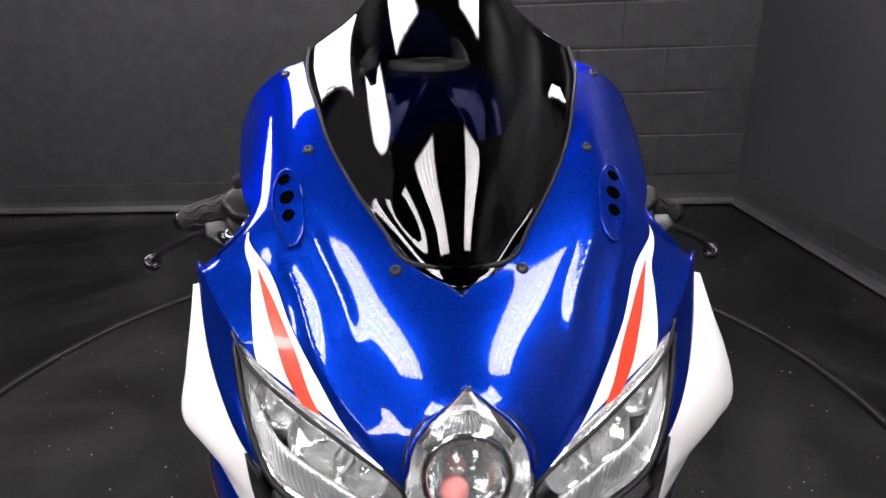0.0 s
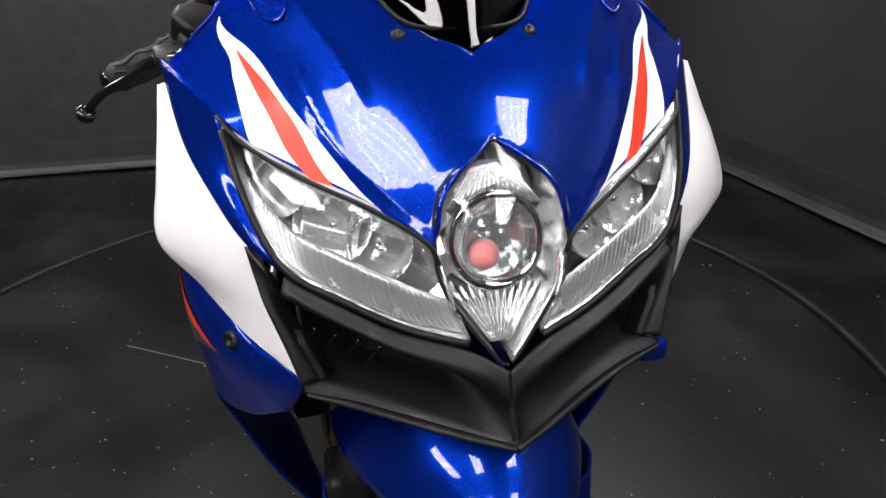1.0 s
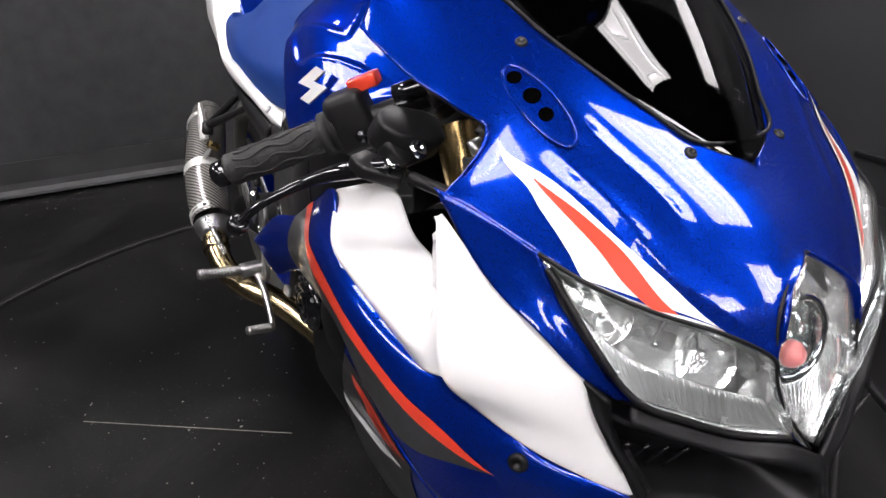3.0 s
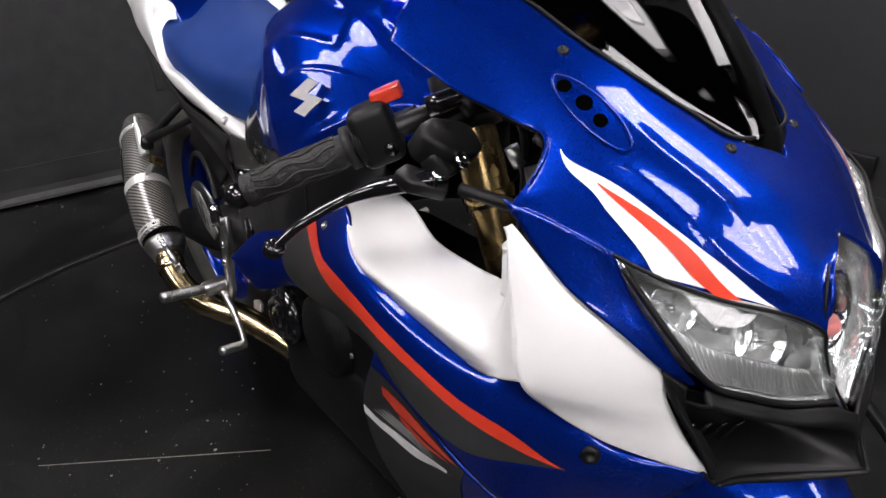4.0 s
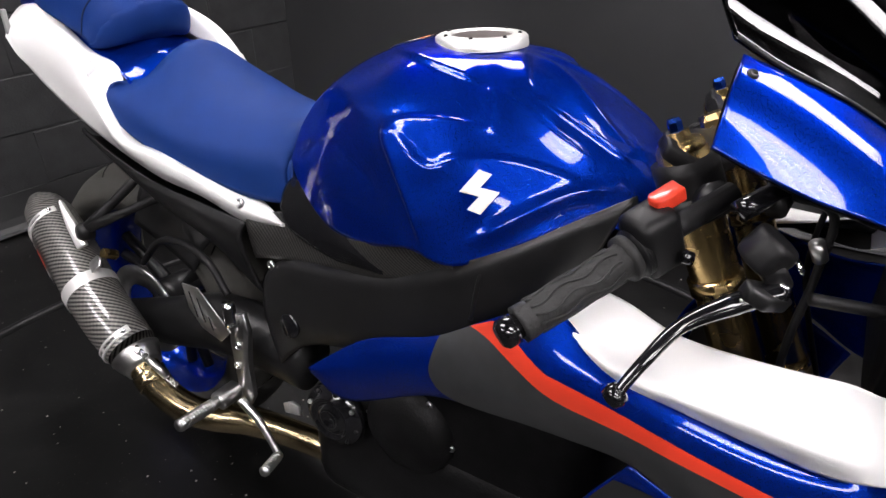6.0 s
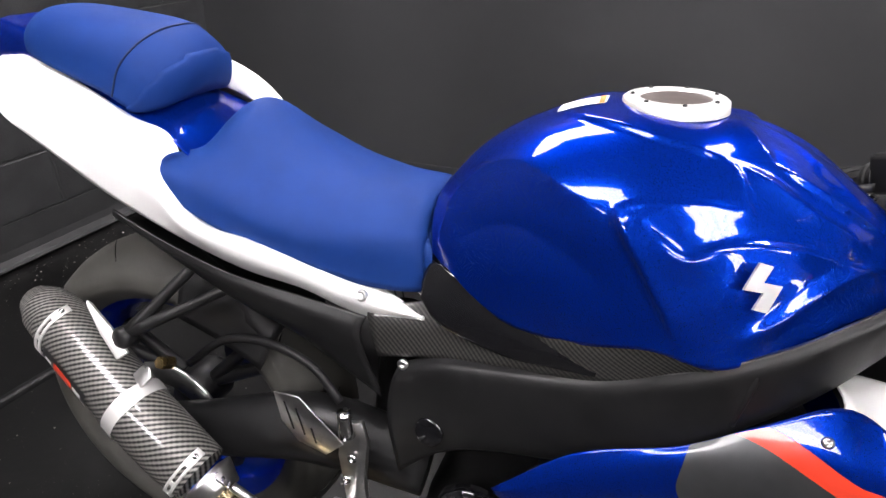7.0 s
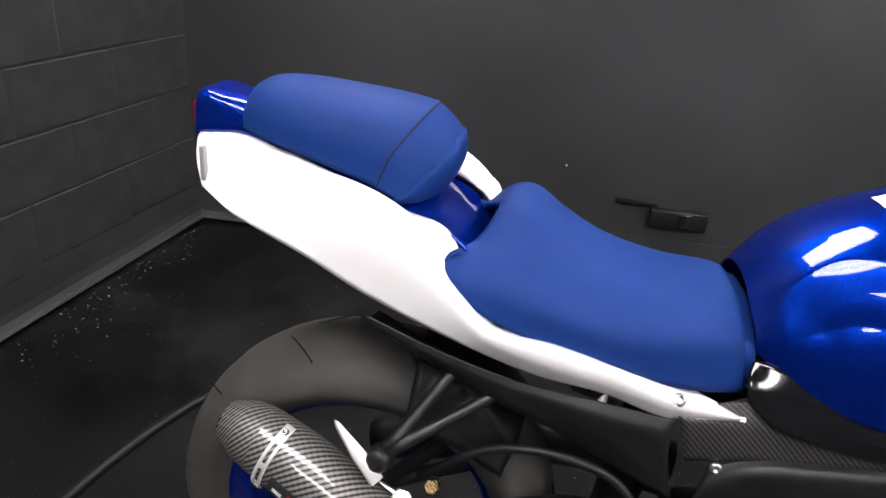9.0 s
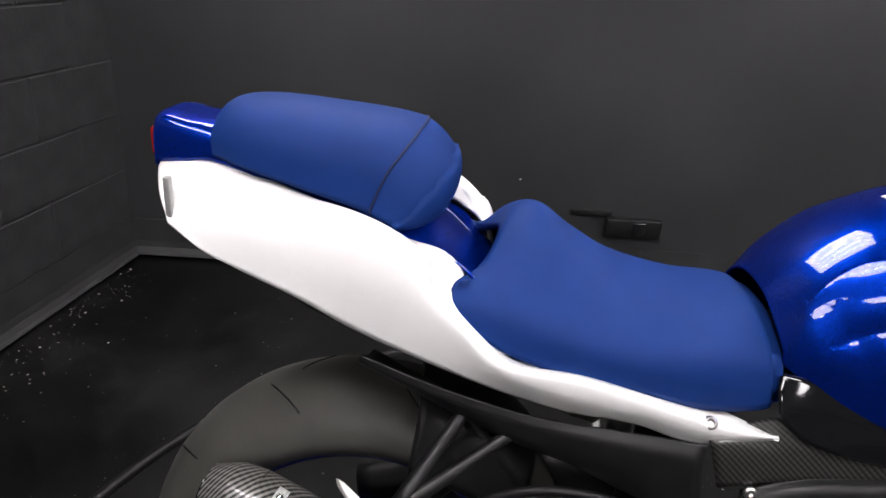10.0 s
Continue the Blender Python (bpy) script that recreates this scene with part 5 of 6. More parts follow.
rear_m = wheel("rear_wheel", 1.30, 0.355, 0.315, 0.185, 0.222, "wide worn rear tyre")
front_m = wheel("front_wheel", -0.030, 0.290, 0.272, 0.115, 0.205, "front tyre")
for s in SIDES:
    part("brake_disc", lathe_bm([(0.10, -0.0025), (0.150, -0.0025), (0.150, 0.0025), (0.10, 0.0025)], 64, front_m @ Matrix.Translation((0, 0, s * 0.062)), True), ALLOY, bike, "front brake disc")
part("brake_disc", lathe_bm([(0.06, -0.0025), (0.105, -0.0025), (0.105, 0.0025), (0.06, 0.0025)], 48, rear_m @ Matrix.Translation((0, 0, -0.085)), True), ALLOY, bike, "small rear brake disc")

# front fork
for s in SIDES:
    top, low = np.array((s * 0.105, 0.250, 0.915)), np.array((s * 0.105, -0.030, 0.280))
    d = low - top
    leg = part("fork_tube", tube_bm([tuple(top + d * 0.0), tuple(top + d * 0.36), tuple(top + d * 0.74)], 0.0255, 24, 8), GOLD, bike, "gold anodised fork tube")
    part("fork_slider", tube_bm([tuple(top + d * 0.6), tuple(top + d * 0.97)], 0.0215, 20, 4), FRAME, bike, "dark fork slider")
    part("fork_collar", tube_bm([tuple(top + d * 0.20), tuple(top + d * 0.225)], 0.029, 24, 2), GOLD, leg)
    part("fork_collar", tube_bm([tuple(top + d * 0.52), tuple(top + d * 0.56)], 0.0280, 24, 2), GOLD, leg)
    part("fork_cap", lathe_bm([(0, 0.020), (0.012, 0.020), (0.013, 0.012), (0.020, 0.011), (0.024, 0.006), (0.0255, -0.01), (0, -0.01)], 24, frame_m(top, -d)), GOLD, leg, "gold fork cap")
    part("fork_clamp", tube_bm([tuple(top + d * 0.012), tuple(top + d * 0.085)], 0.0335, 28, 3), BLACK_P, bike, "black fork clamp ring")
    part("adjuster", lathe_bm([(0, 0.034), (0.006, 0.034), (0.0075, 0.030), (0.0075, 0.019), (0, 0.019)], 6, frame_m(top, -d)), BLUE_ANO, leg, "blue anodised adjuster", False)
    part("axle_clamp", tube_bm([tuple(low + (0, 0.01, 0.03)), tuple(low + (0, -0.03, -0.01))], 0.03, 16, 4), FRAME, bike, "black axle clamp")
    # fender with side skirt covering the slider
    part("caliper", box_bm((0.05, 0.07, 0.11), (s * 0.112, 0.045, 0.36), 0.012, 3), FRAME, bike, "black brake caliper")
tc = [(-0.134, 0.012), (-0.132, 0.042), (-0.105, 0.056), (-0.075, 0.046), (-0.03, 0.020), (0.03, 0.020), (0.075, 0.046), (0.105, 0.056), (0.132, 0.042), (0.134, 0.012), (0.105, -0.006), (0.05, -0.022), (-0.05, -0.022), (-0.105, -0.006)]
part("top_clamp", prism_bm(tc, 0.018, Matrix.Translation((0, 0.222, 0.902)) @ Matrix.Rotation(radians(26), 4, "X"), 0.004), BLACK_P, bike, "black top fork clamp")
part("steering_nut", lathe_bm([(0, 0.02), (0.012, 0.02), (0.016, 0.014), (0.018, 0), (0, 0)], 6, frame_m((0, 0.236, 0.912), (0, 0.45, 0.9))), GOLD, bike, "gold steering stem nut", False)
part("ignition", lathe_bm([(0, 0.03), (0.014, 0.03), (0.018, 0.024), (0.018, -0.02), (0, -0.02)], 24, frame_m((0, 0.185, 0.905), (0, 0.45, 0.9))), FRAME, bike, "black ignition lock")

FENDER = [
    [(0.000, -0.218, 0.512), (0.020, -0.215, 0.512), (0.036, -0.208, 0.510), (0.044, -0.198, 0.505)],
    [(0.000, -0.205, 0.545), (0.026, -0.200, 0.542), (0.046, -0.188, 0.530), (0.060, -0.176, 0.506)],
    [(0.000, -0.155, 0.590), (0.030, -0.152, 0.584), (0.066, -0.142, 0.560), (0.088, -0.130, 0.512)],
    [(0.000, -0.080, 0.618), (0.034, -0.078, 0.611), (0.080, -0.074, 0.578), (0.114, -0.064, 0.505)],
    [(0.000, 0.020, 0.612), (0.036, 0.020, 0.604), (0.086, 0.018, 0.565), (0.126, 0.015, 0.490)],
    [(0.000, 0.100, 0.570), (0.036, 0.100, 0.564), (0.080, 0.095, 0.530), (0.120, 0.090, 0.460)],
]
part("front_fender", skin_bm(Skin([[(-x, y, z) for x, y, z in reversed(r[1:])] + list(r) for r in FENDER], 1), 8, 8, 0.003), BLUE, bike, "blue front fender")
SKIRT = [
    [(0.094, -0.095, 0.455), (0.122, -0.080, 0.455), (0.140, -0.050, 0.455), (0.140, -0.015, 0.455)],
    [(0.098, -0.090, 0.440), (0.126, -0.078, 0.430), (0.142, -0.050, 0.420), (0.142, -0.020, 0.420)],
    [(0.104, -0.100, 0.360), (0.128, -0.092, 0.350), (0.140, -0.068, 0.340), (0.138, -0.045, 0.345)],
]
for s in SIDES:
    part("fork_guard", skin_bm(Skin(SKIRT, s), 8, 8, 0.003), BLUE, bike, "blue fork guard")

# ---- handlebars and controls ----
for s in SIDES:
    inner, outer = Vector((s * 0.140, 0.190, 0.895)), Vector((s * 0.332, 0.319, 0.805))
    ax = (outer - inner).normalized()
    bar = part("clip_on_bar", tube_bm([tuple(inner), tuple(inner + ax * 0.245)], 0.011, 14, 3), FRAME, bike, "black clip-on handlebar")
    g0 = inner + ax * 0.125
    n = 15
    grip = part("grip", tube_bm([tuple(g0 + ax * 0.118 * k / n) for k in range(n + 1)], [0.0185, 0.0165, 0.0172, 0.0165, 0.0172, 0.0165, 0.0172, 0.0165, 0.0172, 0.0165, 0.0172, 0.0165, 0.0172, 0.0165, 0.0175, 0.0175], 20, 45), GRIP, bar, "black rubber grip")
    side_v = ax.cross(Vector((0, 0, 1))).normalized()
    up_v = side_v.cross(ax).normalized()
    for w in range(10):
        th = 2 * math.pi * w / 10
        wavy = []
        for k in range(17):
            q = k / 16
            tt = th + 0.16 * math.sin(q * 12.5 + w)
            wavy.append(tuple(g0 + ax * (0.012 + 0.092 * q) + (side_v * math.cos(tt) + up_v * math.sin(tt)) * 0.0171))
        part("grip_rib", tube_bm(wavy, 0.0013, 5, 30), GRIP, grip)
    part("bar_end", lathe_bm([(0, 0.022), (0.010, 0.022), (0.014, 0.018), (0.0145, 0.006), (0.012, 0.004), (0.012, 0), (0, 0)], 20, frame_m(g0 + ax * 0.117, ax)), BLACK_G, bar, "black bar-end plug")
    part("grip_flange", tube_bm([tuple(g0 - ax * 0.004), tuple(g0 + ax * 0.004)], 0.0225, 24, 2), GRIP, bar)
    # switch housing
    hm = frame_m(g0 - ax * 0.030, ax, (0, 0, 1))
    house = part("switch_housing", box_bm((0.062, 0.044, 0.044), (0, 0, 0), 0.010, 3, hm @ Matrix.Translation((0.004, 0, 0))), BLACK_P, bar, "black switch housing")
    for k in (-0.6, 0.0, 0.6):
        part("housing_ring", tube_bm([tuple(g0 - ax * (0.008 + 0.004 * (k + 1))), tuple(g0 - ax * (0.006 + 0.004 * (k + 1)))], 0.0245, 24, 2), BLACK_P, house)
    if s < 0:
        bm_ = frame_m(Vector((-0.203, 0.236, 0.902)), up_v, tuple(ax))
        part("kill_switch", prism_bm([(-0.016, -0.010), (0.012, -0.010), (0.017, -0.005), (0.017, 0.007), (0.012, 0.010), (-0.014, 0.010)], 0.014, bm_, 0.002), RED, house, "red rocker switch")
        part("start_button", lathe_bm([(0, 0.008), (0.006, 0.008), (0.007, 0), (0, 0)], 16, frame_m(g0 - ax * 0.03 + Vector((-0.006, -0.03, -0.004)), (-0.2, -1, 0.1))), BLACK_G, house)
    # bar clamp, master cylinder, lever
    part("bar_clamp", tube_bm([(s * 0.105, 0.236, 0.872), (s * 0.105, 0.224, 0.848)], 0.036, 24, 3), FRAME, bar, "black bar clamp")
    part("clamp_arm", tube_bm([(s * 0.110, 0.222, 0.866), (s * 0.150, 0.200, 0.890)], 0.017, 12, 4), FRAME, bar)
    mc_m = frame_m((s * 0.202, 0.146, 0.872), (s * -0.25, -0.55, 0.80), (s, 0.35, -0.35))
    mc = part("master_cylinder", prism_bm([(-0.034, -0.012), (-0.020, -0.020), (0.014, -0.021), (0.032, -0.012), (0.036, 0.006), (0.020, 0.020), (-0.014, 0.022), (-0.032, 0.014)], 0.030, mc_m, 0.005), BLACK_P, bar, "black master cylinder")
    part("cylinder_nose", tube_bm([(s * 0.176, 0.150, 0.900), (s * 0.148, 0.146, 0.912)], [0.0105, 0.0105, 0.009], 14, 5), BLACK_P, mc)
    part("reservoir", tube_bm([(s * 0.198, 0.176, 0.900), (s * 0.150, 0.138, 0.922)], [0.010, 0.010, 0.0085], 14, 5), BLACK_G, mc, "black hose nipple")
    part("mount_bracket", prism_bm([(-0.03, -0.016), (0.022, -0.020), (0.03, 0.0), (0.022, 0.02), (-0.03, 0.016)], 0.02, frame_m((s * 0.204, 0.144, 0.862), (s * -0.35, -0.75, 0.55), (s, 0.2, -0.3)), 0.004), BLACK_P, mc)
    screw((s * 0.203, 0.120, 0.866), (s * -0.25, -0.75, 0.6), 0.009, CHROME, mc)
    lev = part("lever", tube_bm([(s * 0.225, 0.128, 0.850), (s * 0.256, 0.160, 0.842), (s * 0.285, 0.190, 0.827), (s * 0.322, 0.207, 0.808), (s * 0.346, 0.219, 0.787)], [0.011, 0.011, 0.0068, 0.0058, 0.0052], 12, 40, squash=0.8), BLACK_G, bar, "black folding lever")
    part("lever_tip", lathe_bm([(0.003, -0.007), (0.009, -0.006), (0.0105, 0), (0.009, 0.006), (0.003, 0.007), (0.003, -0.007)], 18, frame_m((s * 0.347, 0.220, 0.785), (s * -0.3, -0.6, 0.75))), BLACK_G, lev, "ring-shaped lever tip")
    part("lever_pivot", prism_bm([(-0.024, -0.012), (0.018, -0.014), (0.028, 0.002), (0.014, 0.014), (-0.022, 0.012)], 0.014, frame_m((s * 0.234, 0.138, 0.846), (s * -0.15, -0.4, 0.9), (s, 0.75, -0.1)), 0.003), FRAME, lev)
    screw((s * 0.238, 0.145, 0.853), (s * -0.2, -0.5, 0.84), 0.0075, CHROME, lev)
    screw((s * 0.225, 0.126, 0.855), (s * -0.2, -0.5, 0.84), 0.0068, CHROME, lev)
    part("adjuster_mark", box_bm((0.018, 0.003, 0.003), (0, 0, 0), 0.0008, 1, frame_m((s * 0.252, 0.150, 0.846), (s * -0.2, -0.5, 0.84), (s, 0.9, -0.2))), ALLOY, lev)
    part("lever_rod", tube_bm([(s * 0.218, 0.105, 0.846), (s * 0.195, 0.060, 0.838), (s * 0.175, 0.03, 0.83)], 0.006, 8, 8), BLACK_P, lev)
    part("brake_hose", tube_bm([(s * 0.165, 0.140, 0.912), (s * 0.150, 0.105, 0.895), (s * 0.140, 0.105, 0.83), (s * 0.135, 0.11, 0.70), (s * 0.12, 0.06, 0.55)], 0.0042, 8, 30), BLACK_P, bar, "black hose")
    part("banjo", tube_bm([(s * 0.152, 0.112, 0.868), (s * 0.146, 0.105, 0.850)], 0.007, 10, 2), ALLOY, bar, "alloy hose fitting")

# ---- exhaust ----
AX = [(-0.244, 1.108, 0.424), (-0.239, 1.155, 0.452), (-0.228, 1.218, 0.490), (-0.207, 1.292, 0.528), (-0.188, 1.355, 0.556), (-0.172, 1.412, 0.577)]
can = part("silencer", tube_bm(AX, [0.044, 0.0475, 0.048, 0.048, 0.047, 0.044], 40, 40, squash=1.08, caps=False), CARBON, bike, "carbon-fibre silencer with alloy bands")
EAX = [(-0.1725, 1.410, 0.5765), (-0.166, 1.438, 0.585), (-0.160, 1.466, 0.592)]
part("end_cone", tube_bm(EAX, [0.0445, 0.040, 0.027], 40, 12, squash=1.08, caps=False), CARBON, can, "tapered carbon end cap")
part("tail_pipe", tube_bm([(-0.166, 1.44, 0.585), (-0.1595, 1.469, 0.593)], 0.022, 24, 3, caps=False), BLACK_G, can, "dark outlet")


def band(s0, width, r, name, label, material=ALLOY):
    n = len(AX) - 1
    pts = [tuple(path_at(AX, s0 + width * (k / 4 - 0.5))) for k in range(5)]
    return part(name, tube_bm(pts, r, 40, 6, squash=1.08, caps=False), material, can, label)


def strap(s0, r, width):
    """A slotted alloy strap over the outer face of the silencer, riveted at both ends."""
    c = path_at(AX, s0)
    d = path_at(AX, min(1, s0 + 0.02)) - path_at(AX, max(0, s0 - 0.02))
    d /= np.linalg.norm(d)
    o = np.array((-0.80, 0.0, 0.45))
    o = o - d * np.dot(o, d)
    o /= np.linalg.norm(o)
    a = np.cross(d, o)

    def arc(th0, th1, w0, w1, lift, thick):
        n = 26
        top, nrm = np.zeros((n, 3, 3)), np.zeros((n, 3, 3))
        for i in range(n):
            th = th0 + (th1 - th0) * i / (n - 1)
            out = o * math.cos(th) + a * math.sin(th) * 1.04
            for j in range(3):
                top[i, j] = c + d * (w0 + (w1 - w0) * j / 2) + out * (r + lift)
                nrm[i, j] = out
        return grid_bm(top, thick, nrm)

    edge = width * 0.30
    plate = part("strap", join_bm(arc(-1.35, 1.05, -width / 2, -width / 2 + edge, 0.0018, 0.0025), arc(-1.35, 1.05, width / 2 - edge, width / 2, 0.0018, 0.0025),
                                  arc(-1.35, -0.85, -width / 2 + edge, width / 2 - edge, 0.0017, 0.0024), arc(0.45, 1.05, -width / 2 + edge, width / 2 - edge, 0.0017, 0.0024),
                                  arc(-0.30, -0.16, -width / 2 + edge, width / 2 - edge, 0.0017, 0.0024)), SILVER, can, "slotted polished alloy strap")
    for th in (-1.15, 0.80):
        out = o * math.cos(th) + a * math.sin(th) * 1.04
        screw(c + out * (r + 0.0018), out, 0.0048, CHROME, plate, "rivet")


strap(0.055, 0.0462, 0.014)
strap(0.90, 0.0478, 0.014)
clampb = band(0.42, 0.055, 0.0500, "clamp", "wide polished clamp", SILVER)
cc = path_at(AX, 0.42)
part("clamp_ear", prism_bm([(-0.020, -0.014), (0.022, -0.014), (0.028, 0.0), (0.022, 0.014), (-0.020, 0.014)], 0.005, frame_m(cc + np.array((0.004, -0.01, 0.052)), (-0.7, 0.1, 0.7), (0.6, -0.5, 0.5)), 0.0015), ALLOY, clampb, "clamp ear")
part("clamp_bolt", lathe_bm([(0, 0.014), (0.009, 0.014), (0.010, 0.010), (0.010, -0.012), (0, -0.012)], 6, frame_m((-0.205, 1.172, 0.580), (-0.8, 0, 0.5))), GOLD, clampb, "gold clamp bolt", False)
# name plate with unreadable lettering as plain bars
c0, c1 = path_at(AX, 0.54), path_at(AX, 0.84)
along = (c1 - c0) / np.linalg.norm(c1 - c0)
outn = np.array((-0.86, -0.05, -0.12))
outn = outn - along * np.dot(outn, along)
outn /= np.linalg.norm(outn)
acr = np.cross(along, outn)


def plate_patch(name, material, a0, a1, h0, h1, lift, parent, label=""):
    pts = np.zeros((13, 9, 3))
    for i in range(13):
        base = c0 + (c1 - c0) * (a0 + (a1 - a0) * i / 12)
        for j in range(9):
            th = (h0 + (h1 - h0) * j / 8)
            pts[i, j] = base + (outn * math.cos(th) + acr * math.sin(th)) * (0.0482 + lift)
    return part(name, grid_bm(pts), material, parent, label)


badge = plate_patch("name_plate", LABEL_K, 0.0, 1.0, -0.28, 0.28, 0.002, can, "black name plate with red bars")
plate_patch("lettering_bar", RED, 0.30, 0.72, -0.14, 0.16, 0.003, badge, "red lettering bar")
plate_patch("lettering_bar", DECAL_WHITE, 0.08, 0.26, -0.06, 0.10, 0.003, badge)
plate_patch("lettering_bar", DECAL_WHITE, 0.78, 0.92, -0.10, 0.04, 0.003, badge)
# spring and mid pipe
part("collar", tube_bm([(-0.2455, 1.096, 0.417), (-0.250, 1.068, 0.400)], [0.044, 0.032], 32, 4), ALLOY, can, "polished inlet collar")
part("link_pipe", tube_bm([(-0.249, 1.080, 0.408), (-0.255, 1.042, 0.382), (-0.248, 0.992, 0.350), (-0.222, 0.945, 0.325), (-0.165, 0.895, 0.290), (-0.100, 0.800, 0.230), (-0.060, 0.620, 0.190)], 0.0265, 28, 40), TITAN, bike, "gold-brown heat-tinted link pipe")
part("pipe_sleeve", tube_bm([(-0.2525, 1.058, 0.393), (-0.2555, 1.038, 0.379)], 0.0295, 28, 3), TITAN, bike, "titanium sleeve")
spring = []
for k in range(60):
    q = k / 59
    c = np.array((-0.262, 1.062, 0.452)) * (1 - q) + np.array((-0.248, 0.985, 0.392)) * q
    spring.append(tuple(c + 0.005 * np.array((math.cos(q * 60), 0.5 * math.sin(q * 60), math.sin(q * 60)))))
part("spring", tube_bm(spring, 0.0012, 5, 160), CHROME, bike, "small coil spring")
part("spring_sleeve", tube_bm([(-0.258, 1.040, 0.436), (-0.252, 1.005, 0.408)], 0.0068, 10, 2), ALLOY, bike, "spring sleeve")

# silencer hanger: a V strut with folded passenger peg
for s in SIDES:
    v = (s * 0.197, 1.238, 0.612)
    hang = part("hanger_strut", tube_bm([(s * 0.118, 1.160, 0.708), v], [0.0085, 0.0085, 0.011], 12, 6), FRAME, bike, "black V-shaped hanger strut")
    part("hanger_strut", tube_bm([(s * 0.122, 1.098, 0.682), (s * 0.150, 1.150, 0.655), v], [0.0085, 0.0075, 0.011], 12, 8), FRAME, bike, "black V-shaped hanger strut")
    part("hanger_lug", lathe_bm([(0, 0.014), (0.012, 0.014), (0.017, 0.008), (0.017, -0.012), (0, -0.012)], 20, frame_m((s * 0.200, 1.244, 0.604), (s, 0.2, 0.2))), FRAME, hang, "round lug")
    p0, p1 = Vector((s * 0.213, 1.246, 0.580)), Vector((s * 0.193, 1.308, 0.650))
    part("passenger_peg", prism_bm([(-0.004, -0.011), (0.040, -0.009), (0.086, -0.003), (0.094, 0.000), (0.086, 0.004), (0.040, 0.008), (-0.004, 0.008)], 0.012, frame_m(p0, (s * 0.8, -0.5, 0.55), p1 - p0), 0.002), SILVER, hang, "folded alloy passenger peg")

# ---- rear sets, swingarm, hoses ----
for s in SIDES:
    plate = part("rearset_plate", prism_bm([(-0.020, 0.080), (0.012, 0.095), (0.022, 0.060), (0.016, 0.0), (0.026, -0.060), (0.014, -0.085), (-0.006, -0.075), (-0.014, -0.02), (-0.024, 0.03)], 0.010, frame_m((s * 0.182, 0.885, 0.445), (s, 0, 0.1), (0, s, 0)), 0.002), ALLOY, bike, "alloy rear-set plate")
    hm = Matrix.Translation((s * 0.188, 0.955, 0.520)) @ Matrix(((0, 0, 1), (1, 0, 0), (0, 1, 0))).to_4x4()
    heel = [(0.048, 0.045), (0.008, 0.047), (-0.058, -0.018), (-0.030, -0.046), (0.014, -0.034), (0.040, -0.002)]
    hg = part("heel_guard", prism_bm(heel, 0.003, hm, 0.0008), ALLOY, bike, "alloy heel guard with slots")
    # plate is uncut: black strips stand for the shade inside its slots
    for k, (a, b, ln) in enumerate(((0.026, 0.010, 0.052), (0.008, 0.004, 0.050), (-0.012, -0.016, 0.030))):
        part("slot", box_bm((0.006, ln, 0.0046), (0, 0, 0), 0.002, 1, hm @ Matrix.Translation((a, b, 0)) @ Matrix.Rotation(radians(-14), 4, "Z")), BLACK_P, hg, "black strip standing for the shade in a slot")
    part("foot_peg", tube_bm([(s * 0.225, 0.902, 0.385), (s * 0.321, 0.888, 0.405)], [0.010, 0.0095], 14, 8), ALLOY, plate, "knurled alloy foot peg")
    for k in range(12):
        q = 0.25 + 0.72 * k / 11
        c = Vector((s * 0.225, 0.902, 0.385)).lerp(Vector((s * 0.321, 0.888, 0.405)), q)
        part("knurl", tube_bm([tuple(c - Vector((s * 0.0012, 0, 0))), tuple(c + Vector((s * 0.0012, 0, 0)))], 0.0112, 10, 1), ALLOY, plate)
    part("peg_mount", box_bm((0.05, 0.030, 0.026), (s * 0.212, 0.903, 0.384), 0.006, 2), ALLOY, plate, "alloy peg mount")
    part("pedal_arm", tube_bm([(s * 0.205, 0.880, 0.380), (s * 0.203, 0.845, 0.350), (s * 0.204, 0.818, 0.315), (s * 0.206, 0.803, 0.294)], [0.008, 0.007, 0.006, 0.006], 10, 16), ALLOY, plate, "alloy foot lever")
    part("pedal_toe", tube_bm([(s * 0.206, 0.802, 0.293), (s * 0.260, 0.778, 0.314)], 0.0085, 12, 4), ALLOY, plate, "knurled alloy toe peg")
    for k in range(8):
        q = 0.15 + 0.8 * k / 7
        c = Vector((s * 0.206, 0.802, 0.293)).lerp(Vector((s * 0.260, 0.778, 0.314)), q)
        part("knurl", tube_bm([tuple(c - Vector((s * 0.0012, -0.0005, 0))), tuple(c + Vector((s * 0.0012, -0.0005, 0)))], 0.0096, 10, 1), ALLOY, plate)
    for yy, zz in ((0.890, 0.528), (0.884, 0.480), (0.895, 0.435), (0.878, 0.385)):
        screw((s * 0.189, yy, zz), (s, 0, 0.1), 0.0075, CHROME, plate)
    part("brake_cylinder", tube_bm([(s * 0.186, 0.895, 0.560), (s * 0.188, 0.890, 0.520)], [0.010, 0.012], 14, 4), CHROME, plate, "polished rear master cylinder")
    part("swingarm", tube_bm([(s * 0.10, 0.800, 0.420), (s * 0.115, 0.98, 0.445), (s * 0.125, 1.15, 0.400), (s * 0.125, 1.32, 0.352)], [0.045, 0.050, 0.042, 0.032], 16, 20, squash=1.2), FRAME, bike, "black swingarm leg")
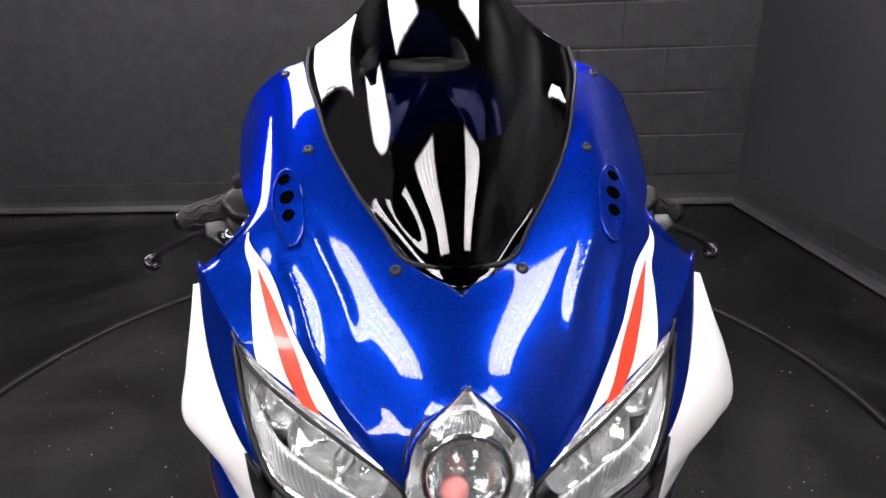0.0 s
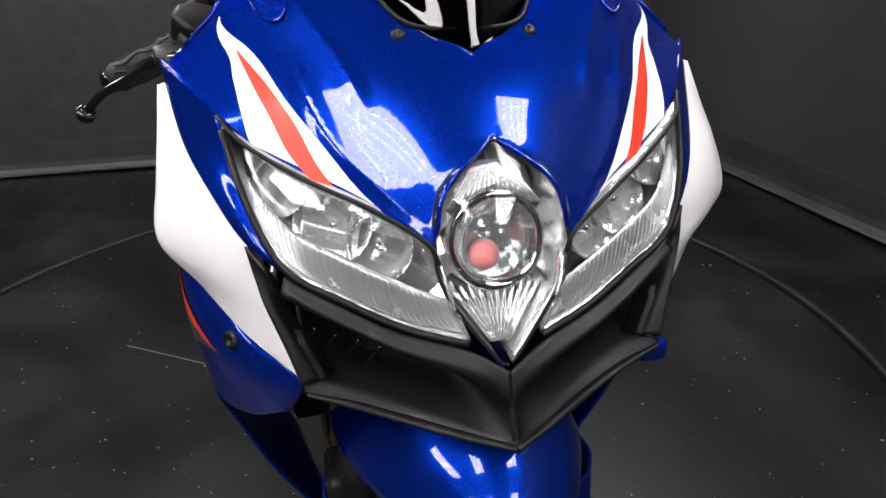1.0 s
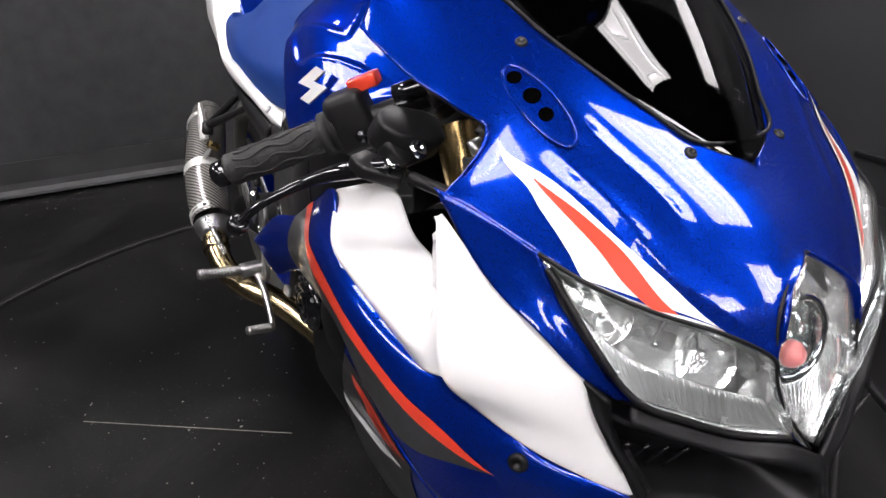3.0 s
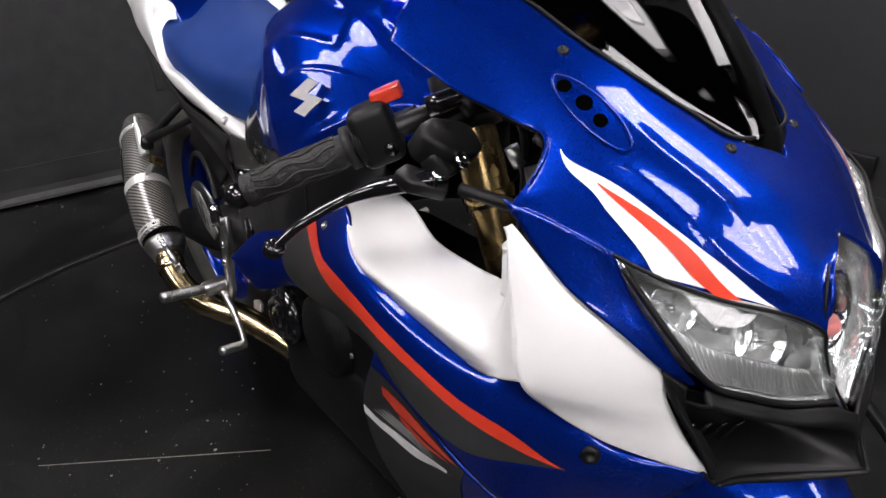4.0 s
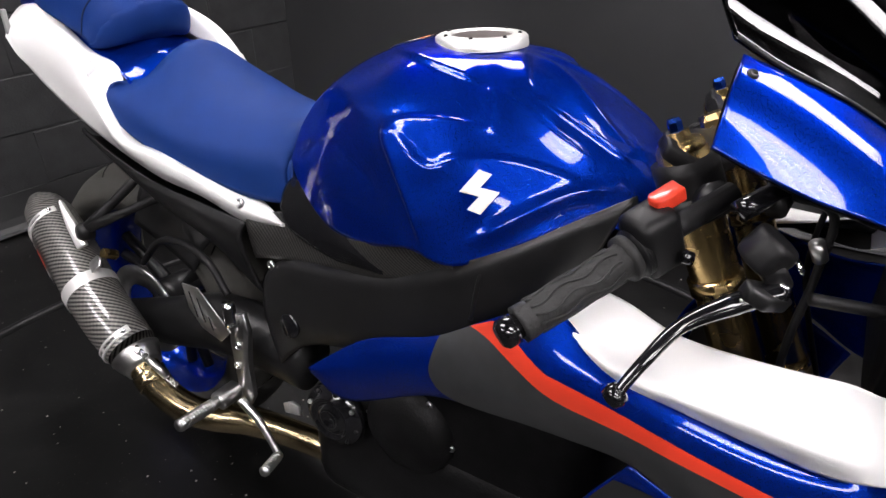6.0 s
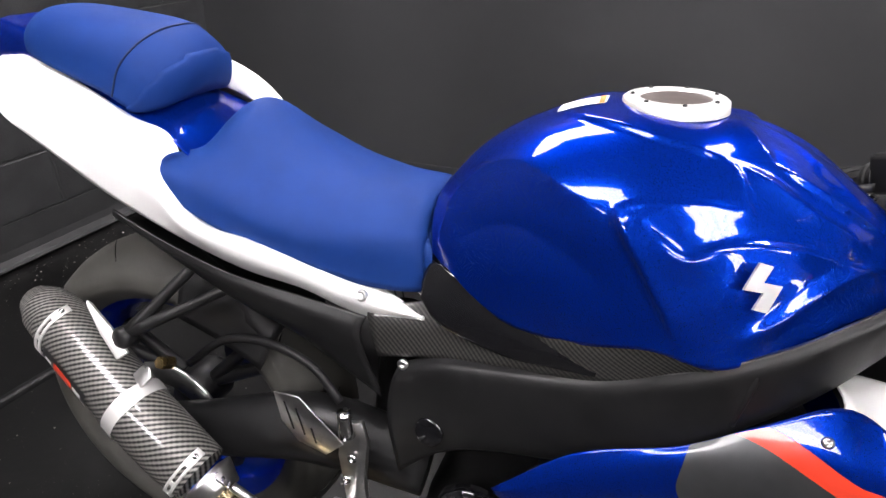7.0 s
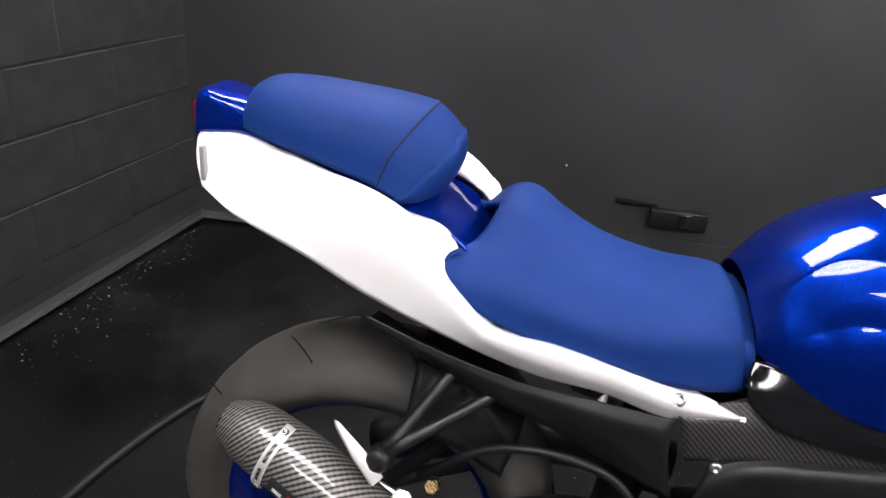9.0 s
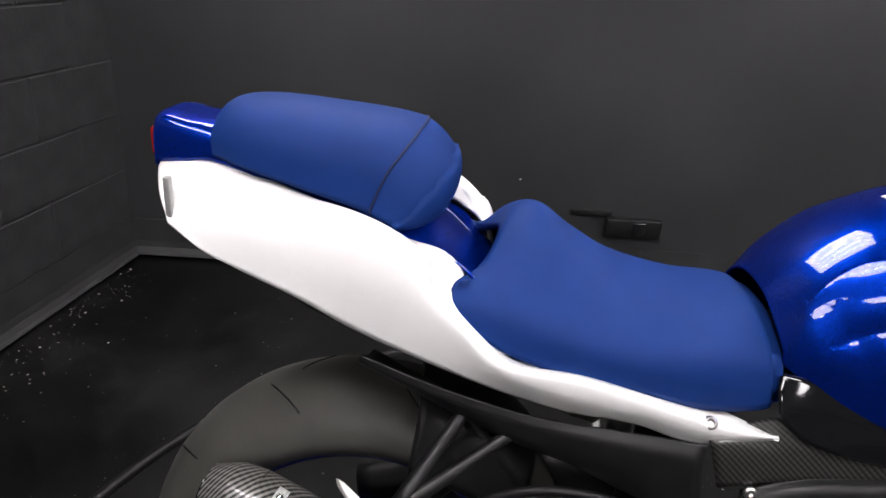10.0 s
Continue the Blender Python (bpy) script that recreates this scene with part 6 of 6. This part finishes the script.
    part("rear_hose", tube_bm([(s * 0.175, 0.905, 0.565), (s * 0.165, 0.955, 0.608), (s * 0.150, 1.040, 0.615), (s * 0.140, 1.120, 0.590), (s * 0.130, 1.20, 0.52)], 0.0065, 10, 30), BLACK_P, bike, "black hose")
HUG = [
    [(0.000, 1.060, 0.585), (0.040, 1.062, 0.582), (0.080, 1.070, 0.566), (0.105, 1.085, 0.520)],
    [(0.000, 1.130, 0.655), (0.044, 1.130, 0.650), (0.086, 1.135, 0.628), (0.110, 1.150, 0.560)],
    [(0.000, 1.220, 0.694), (0.046, 1.220, 0.688), (0.088, 1.222, 0.662), (0.112, 1.230, 0.590)],
]
part("rear_hugger", skin_bm(Skin([[(-x, y, z) for x, y, z in reversed(r[1:])] + list(r) for r in HUG], 1), 8, 6, 0.003), BLACK_P, bike, "black inner mudguard over the rear tyre")
part("shock", tube_bm([(0, 0.88, 0.62), (0.0, 0.90, 0.40)], 0.035, 16, 4), FRAME, bike, "black rear shock")
# side stand
part("side_stand", tube_bm([(0.14, 0.66, 0.28), (0.22, 0.70, 0.14), (0.255, 0.73, 0.028)], [0.014, 0.012, 0.011], 12, 10), FRAME, bike, "black side stand")
part("stand_foot", box_bm((0.05, 0.07, 0.012), (0.26, 0.735, 0.030), 0.004), FRAME, bike, "stand foot")
# blue box standing in for the far tip of the side fairing, below the white panel
part("fairing_tab", box_bm((0.028, 0.030, 0.022), (0.168, -0.082, 0.604), 0.006, 3), BLUE, bike, "small blue fairing tab")
# gloss black trim wedge behind the tank
WEDGE = [
    [(0.104, 0.800, 0.774), (0.120, 0.806, 0.756), (0.134, 0.804, 0.733)],
    [(0.122, 0.765, 0.772), (0.140, 0.765, 0.738), (0.150, 0.770, 0.708)],
    [(0.154, 0.676, 0.742), (0.163, 0.678, 0.722), (0.164, 0.684, 0.694)],
    [(0.174, 0.620, 0.735), (0.180, 0.622, 0.722), (0.179, 0.626, 0.704)],
    [(0.188, 0.572, 0.720), (0.189, 0.572, 0.717), (0.189, 0.573, 0.712)],
]
for s in SIDES:
    part("trim_wedge", skin_bm(Skin(WEDGE, s), 8, 6, 0.003), BLACK_G, bike, "gloss black trim wedge below the tank")

# ---- small things on the wall and floor ----
def on_east(y, z):
    """A place on the east wall's face, with the wall's turn."""
    f = (y - E_END.y) / (CORNER.y - E_END.y)
    x = E_END.x + (CORNER.x - E_END.x) * f
    ang = math.atan2(CORNER.y - E_END.y, CORNER.x - E_END.x)
    return Matrix.Translation((x, y, z)) @ Matrix.Rotation(ang, 4, "Z")


outlet = thing("outlet_box", "black surface-mounted power outlet box on the wall", "outlet", on_east(0.50, 0.235))
part("box", box_bm((0.22, 0.03, 0.075), (0, 0.015, 0), 0.004), BLACK_P, outlet)
part("conduit", box_bm((0.16, 0.014, 0.022), (0.17, 0.007, 0.052), 0.002), BLACK_P, outlet, "black cable trunking")
part("socket", box_bm((0.05, 0.006, 0.055), (-0.02, 0.032, 0), 0.003), BLACK_G, outlet)
speck = part("paint_chip", box_bm((0.006, 0.002, 0.006), (0, 0.001, 0), 0.0008), LABEL_W, None)
speck.matrix_world = on_east(0.96, 0.40)
tagged(speck, "tiny pale chip in the black wall paint", "paint chip")

# a long pale scratch and pale crumbs on the floor
scr = part("scratch", box_bm((0.50, 0.0025, 0.0008), (0, 0, 0), 0.0002, 1), mat("pale_scratch", (0.22, 0.21, 0.19), 0.7, noise_amt=0.4, noise_scale=60), None)
scr.matrix_world = pose(-0.405, 0.925, 0.0004, 0, 0, -35.3)
tagged(scr, "long pale scratch on the black turntable board", "scratch", kind="structure")
rng = random.Random(5)
bm = bmesh.new()
for k in range(1500):
    a, r = rng.uniform(0, 2 * math.pi), rng.uniform(0.2, 2.2)
    x, y = TT.x + r * math.cos(a), TT.y + r * math.sin(a)
    if rng.random() < 0.35:
        x = rng.uniform(-2.4, 1.5)
        y = 2.67 - 0.125 * x - abs(rng.gauss(0, 0.10)) - 0.05
    if x > 1.55 or y > 2.60 - 0.125 * x:
        continue
    z = 0.0 if (Vector((x, y, 0)) - TT).length < R_TT else -0.012
    q = rng.uniform(0.0008, 0.0032) * (1.5 if rng.random() < 0.06 else 1)
    vs = [bm.verts.new((x + q * rng.uniform(0.6, 1.4) * math.cos(b), y + q * rng.uniform(0.6, 1.4) * math.sin(b), z)) for b in (0, 1.3, 2.5, 3.8, 5.0)]
    top = bm.verts.new((x, y, z + q * 0.6))
    for i in range(5):
        bm.faces.new((vs[i], vs[(i + 1) % 5], top))
crumbs = part("floor_debris", bm, mat("pale_grit", (0.24, 0.23, 0.205), 0.8, noise_amt=0.3), None, "", False)
tagged(crumbs, "scattered pale grit on the black floor", "debris", kind="stuff")

# block courses of the north wall near the corner
block_bm = box_bm((0.394, 0.012, 0.194), (0, 0, 0), 0.003, 1)
block_mesh = finish(block_bm, "block", BLOCK, False)
for row in range(11):
    for k in range(3):
        ob = new("block", block_mesh)
        ob.parent = wall_north
        ob.location = (0.2 + 0.4 * k + (0.2 if row % 2 else 0.0), -0.0030, 0.24 + 0.2 * row)
